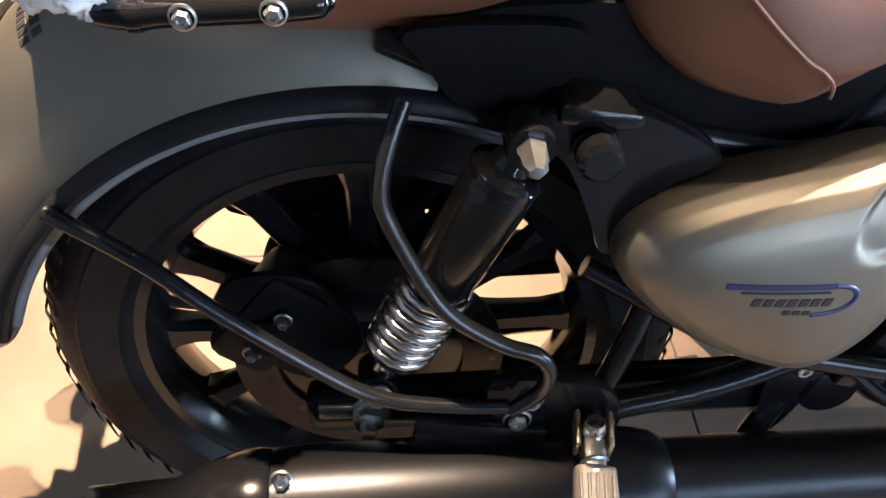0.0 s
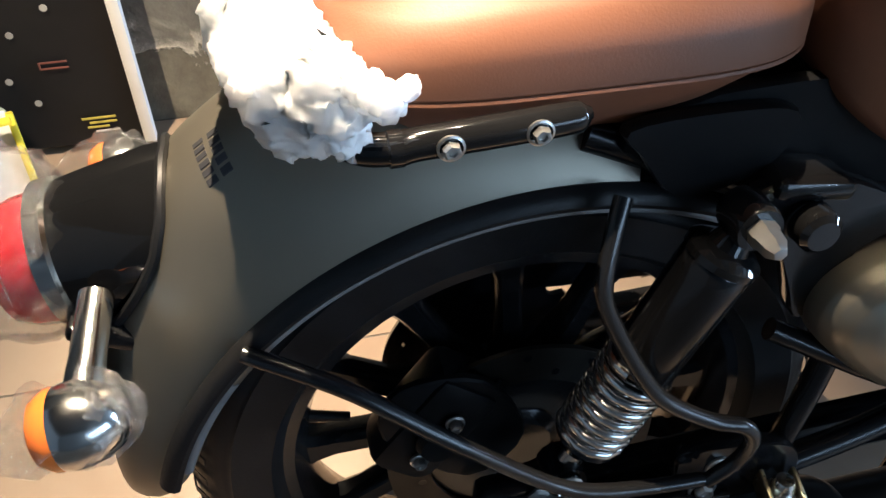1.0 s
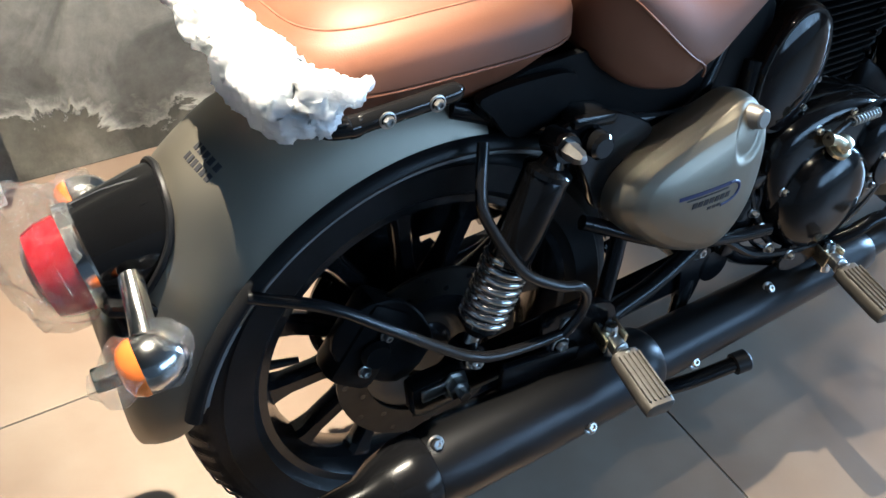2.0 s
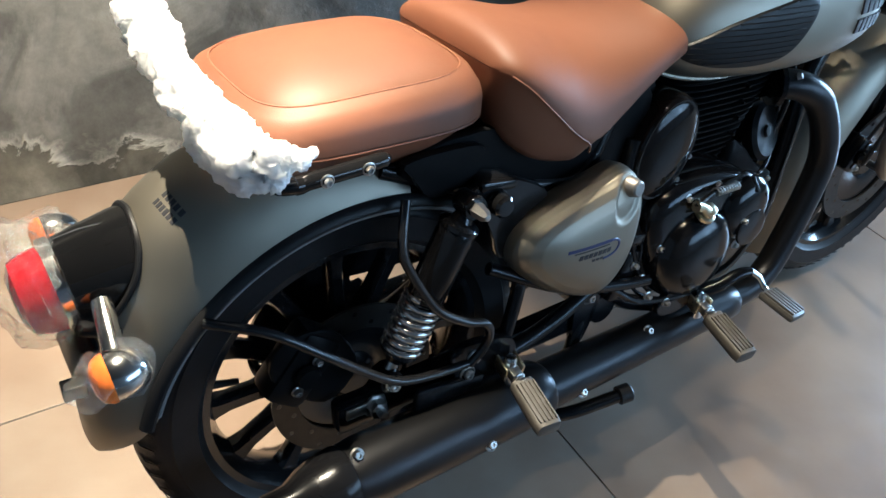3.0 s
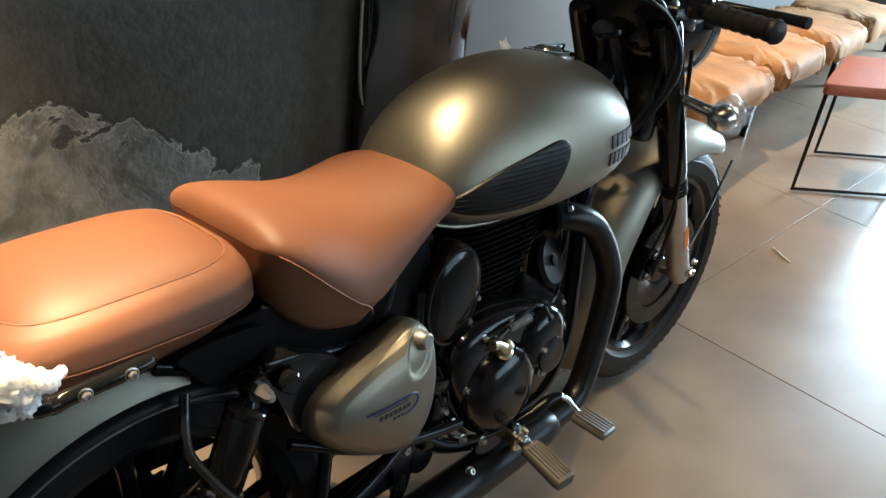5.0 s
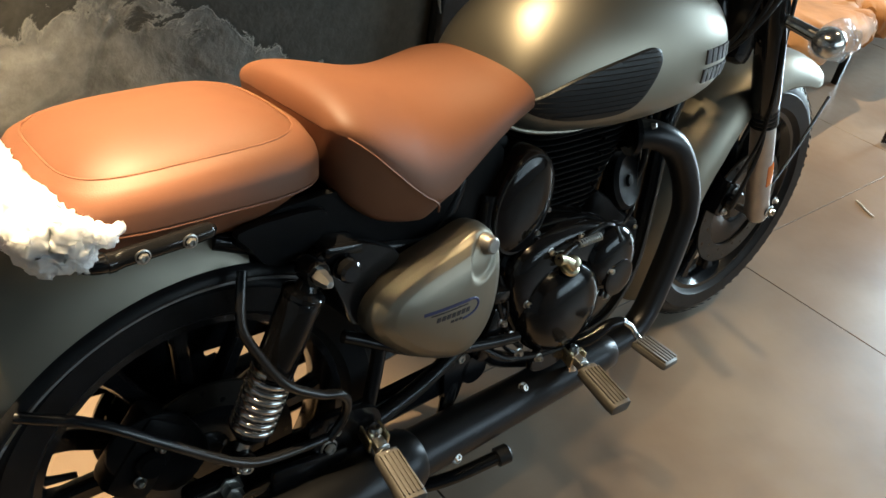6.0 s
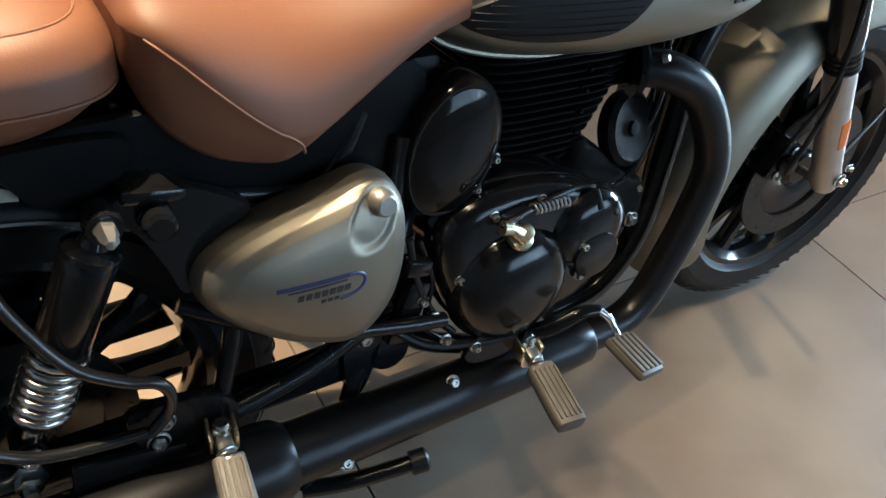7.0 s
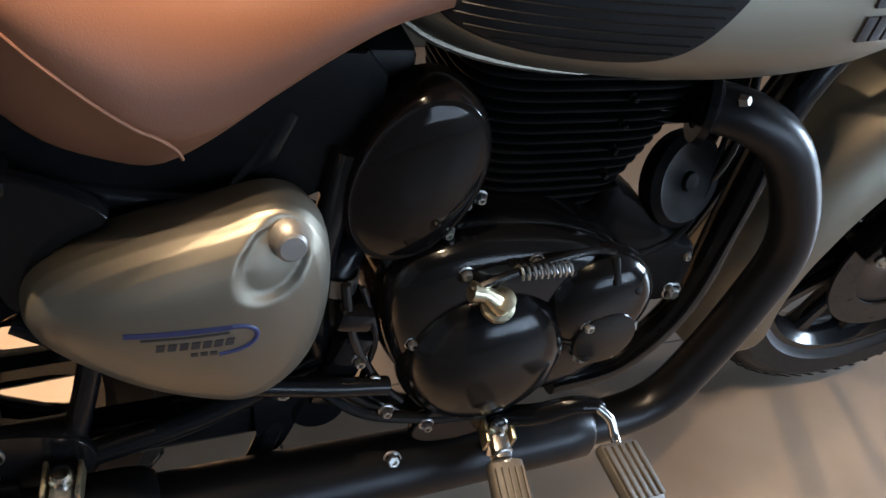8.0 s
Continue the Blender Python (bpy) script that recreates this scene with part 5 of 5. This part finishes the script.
bars = part("handlebar", tube([(0.923, -0.402, 1.045), (0.962, -0.275, 1.053), (0.990, -0.225, 1.062), (1.050, -0.150, 1.080), (1.075, -0.06, 1.068), (1.075, 0.06, 1.068), (1.050, 0.150, 1.080), (0.990, 0.225, 1.062), (0.962, 0.275, 1.053), (0.923, 0.402, 1.045)], 0.011, 14), BLACK, bike, "black handlebar with rubber grips")
for s in (-1, 1):
    g = part("grip", tube([(0.964, 0.270 * s, 1.053), (0.945, 0.335 * s, 1.049), (0.922, 0.404 * s, 1.045)], [0.0165, 0.0165, 0.0165], 18, 4), RUBBER, bars)
    part("grip_end", lathe([(0, 0.006), (0.010, 0.006), (0.018, 0.002), (0.020, -0.004), (0.017, -0.012)], (0.921, 0.406 * s, 1.045), (-0.3, 0.95 * s, -0.05), 24), RUBBER, bars)
    for k in range(6):
        f = (k + 0.5) / 6
        part("rib", lathe([(0.0166, -0.004), (0.0180, -0.003), (0.0180, 0.003), (0.0166, 0.004)], (0.964 - 0.040 * f, (0.275 + 0.125 * f) * s, 1.053 - 0.008 * f), (-0.3, 0.95 * s, -0.05), 20), RUBBER, g)
    part("switch_cluster", rbox((0.985, 0.238 * s, 1.060), (0.050, 0.045, 0.046), 0.012, (0, 0, -24 * s)), BLACK, bars)
    part("lever", tube([(1.010, 0.235 * s, 1.062), (1.030, 0.31 * s, 1.056), (1.012, 0.415 * s, 1.050)], [0.009, 0.007, 0.010], 10, 5), BLACK, bars)
    part("mirror_boss", lathe([(0, 0.03), (0.009, 0.03), (0.012, 0.02), (0.012, 0), (0, 0)], (1.00, 0.205 * s, 1.070), (0, 0, 1), 16), BLACK, bars)
    indicator((1.203, 0.205 * s, 0.818), (1.190, 0.095 * s, 0.848), s, (1, 0, 0), "front_indicator", "chromed round front turn signal in clear wrap")

# ---- wrappings ----


def crumpled(bm, amount, scale, seed=0.0):
    for v in bm.verts:
        p = v.co * scale + Vector((seed, seed * 0.7, 0))
        v.co += Vector((noise.noise(p), noise.noise(p + Vector((9, 0, 0))), noise.noise(p + Vector((0, 9, 0))))) * amount
    return bm


wrap_line = [(-0.136, -0.160, 0.774), (-0.150, -0.154, 0.770), (-0.170, -0.140, 0.774), (-0.186, -0.09, 0.796), (-0.194, -0.03, 0.816), (-0.196, 0.03, 0.828), (-0.194, 0.09, 0.845), (-0.190, 0.135, 0.858), (-0.184, 0.150, 0.858)]
bm = tube(wrap_line, [0.008, 0.023, 0.037, 0.034, 0.028, 0.027, 0.029, 0.031, 0.018], 72, 24)
tube([(-0.182, -0.146, 0.772), (-0.160, -0.166, 0.784), (-0.140, -0.178, 0.794), (-0.122, -0.186, 0.801), (-0.110, -0.189, 0.804)], [0.014, 0.019, 0.016, 0.011, 0.002], 48, 12, bm)
crumpled(bm, 0.013, 28, 3)
crumpled(bm, 0.005, 90, 5)
crumpled(bm, 0.0045, 200, 8)
wrap = part("bubble_wrap", bm, WHITEWRAP, sharp=100)
wrap.matrix_world = BIKE
tagged(wrap, "white bubble wrap tied round the grab rail", "packaging")


def wrapper(name, c, r, d, label, seed):
    bm = bmesh.new()
    bmesh.ops.create_icosphere(bm, subdivisions=4, radius=1)
    m = Matrix.Translation(c) @ Vector(d).to_track_quat("Z", "Y").to_matrix().to_4x4() @ Matrix.Diagonal((*r, 1))
    bmesh.ops.transform(bm, matrix=m, verts=bm.verts)
    crumpled(bm, 0.018, 28, seed)
    crumpled(bm, 0.007, 80, seed + 4)
    ob = part(name, bm, CLEAR, sharp=10)
    ob.matrix_world = BIKE
    return tagged(ob, label, "packaging")


wrapper("plastic_wrap", (-0.398, 0, 0.606), (0.078, 0.078, 0.046), (-1, 0, -0.10), "crinkled clear plastic wrap over the tail lamp", 2)
for s in (-1, 1):
    wrapper("plastic_wrap", (-0.350, 0.160 * s, 0.566), (0.0315, 0.0315, 0.046), (-1, 0, -0.1), "crinkled clear plastic wrap over a turn signal", 3 + s)
bm = tube([(0.790, 0.030, 0.9705), (0.804, 0.038, 0.9715), (0.818, 0.048, 0.975), (0.822, 0.056, 0.984)], [0.008, 0.012, 0.010, 0.003], 16, 8, flat=0.4)
crumpled(bm, 0.006, 90, 7)
scrap = part("film_scrap", bm, WHITEWRAP)
scrap.matrix_world = BIKE
tagged(scrap, "scrap of white wrapping film beside the filler cap", "packaging")
wrapper("plastic_wrap", (1.222, -0.205, 0.817), (0.034, 0.034, 0.060), (1, 0, -0.1), "crinkled clear plastic wrap over a turn signal", 6)

# ---- showroom things ----
def bench():
    """Built along its own x axis from the first front leg."""
    root = tagged(new("bench"), "low black steel bench with rumpled tan cushions", "bench")
    for x in (0.0, 1.37, 2.74):
        for y in (0.0, 0.40):
            part("leg", rbox((x, y, 0.12), (0.030, 0.030, 0.24), 0.003), BLACK, root)
        part("cross_bar", rbox((x, 0.20, 0.225), (0.030, 0.37, 0.030), 0.003), BLACK, root)
    for y in (0.0, 0.40):
        for x in (0.685, 2.055):
            part("rail", rbox((x, y, 0.225), (1.34, 0.030, 0.030), 0.003), BLACK, root)
    for k in range(4):
        rings = []
        for z, i in ((0.242, 0.04), (0.250, 0.012), (0.285, 0.0), (0.325, 0.002), (0.355, 0.018), (0.372, 0.05), (0.380, 0.10), (0.384, 0.16), (0.386, 0.22)):
            rings.append([(-0.42 + 0.80 * k + x, 0.18 + y, z) for x, y in superring(0.398 - i, 0.285 - i, 6, 120)])
        bm = loft(rings)
        for v in bm.verts:
            edge = max(abs(v.co.x - (-0.42 + 0.80 * k)) / 0.398, abs(v.co.y - 0.18) / 0.285)
            fold = math.sin(46 * (v.co.x + 0.35 * noise.noise(v.co * 6)) + 6 * noise.noise(v.co * 4)) * max(0, edge - 0.55)
            v.co += Vector((0.3, 0.4, 1.0)) * 0.036 * fold
        crumpled(bm, 0.016, 8, k)
        part("cushion", bm, CUSHION, root, "rumpled tan cushion")
    root.matrix_world = pose(3.50, 0.69, 0, 0, 0, 5.0) @ pose(0, 0.0, 0)
    return root


bench()


def stool():
    root = tagged(new("stool"), "stool with a terracotta seat on a bent steel rod frame", "stool")
    o = Vector((3.08, 0.25, 0))
    u, v = Vector((0.76, -0.65, 0)), Vector((0.97, 0.22, 0))
    for k in (0, 1):
        b = o + v * 0.56 * k
        part("rod_frame", tube([b + Vector((0, 0, 0.432)), b + Vector((0, 0, 0.012)), b + u * 0.44 + Vector((0, 0, 0.012)), b + u * 0.44 + Vector((0, 0, 0.432))], 0.009, 10, 1), BLACK, root)
    c = o + u * 0.22 + v * 0.28
    out = [(a, b) for a, b in superring(1, 1, 14, 64)]
    part("seat", loft([[c + u * 0.245 * q * a + v * 0.305 * q * b + Vector((0, 0, z)) for a, b in out] for q, z in ((0.94, 0.434), (0.99, 0.437), (1, 0.446), (1, 0.474), (0.985, 0.482), (0.94, 0.485), (0.5, 0.486), (0.02, 0.486))]), REDSEAT, root)
    return root


stool()

bd = tagged(new("display_board"), "black printed display board with a pale edge against the wall", "board")
part("panel", rbox((-1.02, 0.972, 0.63), (1.13, 0.02, 1.22), 0.002, (-2, 0, 0)), BOARD, bd)
part("edge", rbox((-0.448, 0.970, 0.63), (0.022, 0.026, 1.24), 0.002, (-2, 0, 0)), WHITE, bd)
part("edge", rbox((-1.02, 0.990, 0.012), (1.12, 0.026, 0.022), 0.002), WHITE, bd)
for x, z, w, h, m in ((-0.530, 0.080, 0.062, 0.004, OCHRE), (-0.524, 0.070, 0.050, 0.004, OCHRE), (-0.535, 0.060, 0.040, 0.004, OCHRE), (-0.520, 0.050, 0.044, 0.003, PRINT), (-0.575, 0.206, 0.046, 0.003, RUST), (-0.575, 0.194, 0.046, 0.003, RUST), (-0.600, 0.200, 0.003, 0.014, RUST)):
    part("print_bar", rbox((x, 0.9575 + (0.63 - z) * -0.035 + 0.0, z), (w, 0.002, h), 0), m, bd)
for x, z in ((-0.625, 0.125), (-0.63, 0.265), (-0.66, 0.175), (-0.56, 0.31)):
    part("print_dot", lathe([(0, 0), (0.0065, 0), (0.0065, 0.0015), (0, 0.0015)], (x, 0.9585 + (0.63 - z) * -0.035, z), (0, -1, 0), 14), PRINT, bd)

sg = tagged(new("floor_sign"), "small floor sign with a yellow edge and pale face", "sign")
part("face", rbox((-0.74, 0.78, 0.10), (0.20, 0.010, 0.19), 0.002, (-20, 0, 12)), WHITE, sg)
part("edge", rbox((-0.735, 0.776, 0.192), (0.21, 0.016, 0.012), 0.003, (-20, 0, 12)), YELLOW, sg)
part("edge", rbox((-0.635, 0.795, 0.10), (0.012, 0.016, 0.19), 0.003, (-20, 0, 12)), YELLOW, sg)
part("edge", rbox((-0.835, 0.755, 0.10), (0.012, 0.016, 0.19), 0.003, (-20, 0, 12)), YELLOW, sg)
pot = tagged(part("plastic_tub", lathe([(0, 0), (0.040, 0), (0.045, 0.01), (0.052, 0.13), (0.054, 0.14), (0.048, 0.14), (0.046, 0.02), (0, 0.015)], (-0.72, 0.88, 0.0), (0, 0, 1), 28), material("sage_plastic", (0.25, 0.30, 0.26), 0.35)), "small sage green plastic tub on the floor", "tub")
can = tagged(part("steel_canister", lathe([(0, 0), (0.05, 0), (0.052, 0.01), (0.052, 0.30), (0.040, 0.34), (0.022, 0.36), (0.022, 0.40), (0, 0.40)], (-0.86, 0.82, 0.0), (0, 0, 1), 28), CHROME), "polished steel canister beside the display board", "canister")

cab = tagged(new("wall_panel"), "tall black panel with a pale board beside it on the wall", "panel")
part("panel", rbox((1.46, 0.995, 0.95), (0.46, 0.05, 1.86), 0.025), GLOSS, cab)
part("pale_board", rbox((2.13, 1.005, 1.2), (0.86, 0.03, 1.5), 0.004), PALE, cab)
cord = tagged(part("hanging_cord", tube([(1.225, 0.985, 1.9), (1.222, 0.985, 1.0), (1.226, 0.982, 0.62), (1.25, 0.978, 0.46), (1.30, 0.972, 0.36), (1.38, 0.968, 0.30)], 0.005, 8), material("grey_cord", (0.25, 0.24, 0.22), 0.6)), "thin grey cord hanging down beside the black panel", "cord")
tagged(part("twine_scrap", tube([(2.49, 0.06, 0.003), (2.475, 0.03, 0.004), (2.46, 0.01, 0.003), (2.44, -0.03, 0.003)], 0.003, 6), WHITE), "short scrap of pale twine on the floor", "twine")

# ---- lamps on the ceiling ----
for eye, aim, power, wide in SPOTS:
    d = (Vector(aim) - Vector(eye)).normalized()
    o = Vector(eye) - d * 0.02
    s = part("spot_lamp", lathe([(0, -0.12), (0.045, -0.12), (0.05, -0.11), (0.05, 0.0), (0.044, 0.0), (0.044, -0.06), (0, -0.06)], o, d, 24), BLACK)
    tagged(s, "small black spotlight on the ceiling", "lamp", "ceiling spotlights")
    part("mount", tube([o - d * 0.10, (eye[0], eye[1], ZC)], 0.010, 8, 1), BLACK, s)

# ---- floor ----
floor = tagged(part("floor", rbox(((X0 + X1) / 2, (Y0 + Y2) / 2, -0.052), (X1 - X0 + 0.4, Y2 - Y0 + 0.4, 0.1), 0), GROUT), "grey-brown stone tile floor with a soft sheen", "floor", kind="structure")
TS, JOINT = 1.29, 0.0035
tiles = {}
for i in range(-3, 7):
    x0 = 0.45 + TS * (i - 1)
    if x0 > X1 or x0 + TS < X0:
        continue
    yo = 0.37 if x0 + TS < 1.0 else 0.10
    for j in range(-4, 2):
        y0 = yo + TS * j
        a, b = max(x0, X0 - 0.1) + JOINT / 2, min(x0 + TS, X1 + 0.1) - JOINT / 2
        c, d = max(y0, Y0 - 0.1) + JOINT / 2, min(y0 + TS, Y1 if x0 + TS < XR else Y2) - JOINT / 2
        if b - a < 0.02 or d - c < 0.02:
            continue
        key = (round(b - a, 3), round(d - c, 3))
        if key not in tiles:
            tmp = part("tile", rbox((0, 0, -0.004), (b - a, d - c, 0.008), 0.001), TILE, floor, sharp=8)
            tiles[key] = tmp.data
            ob = tmp
        else:
            ob = new("tile", tiles[key])
            ob.parent = floor
        ob.location = ((a + b) / 2, (c + d) / 2, 0)
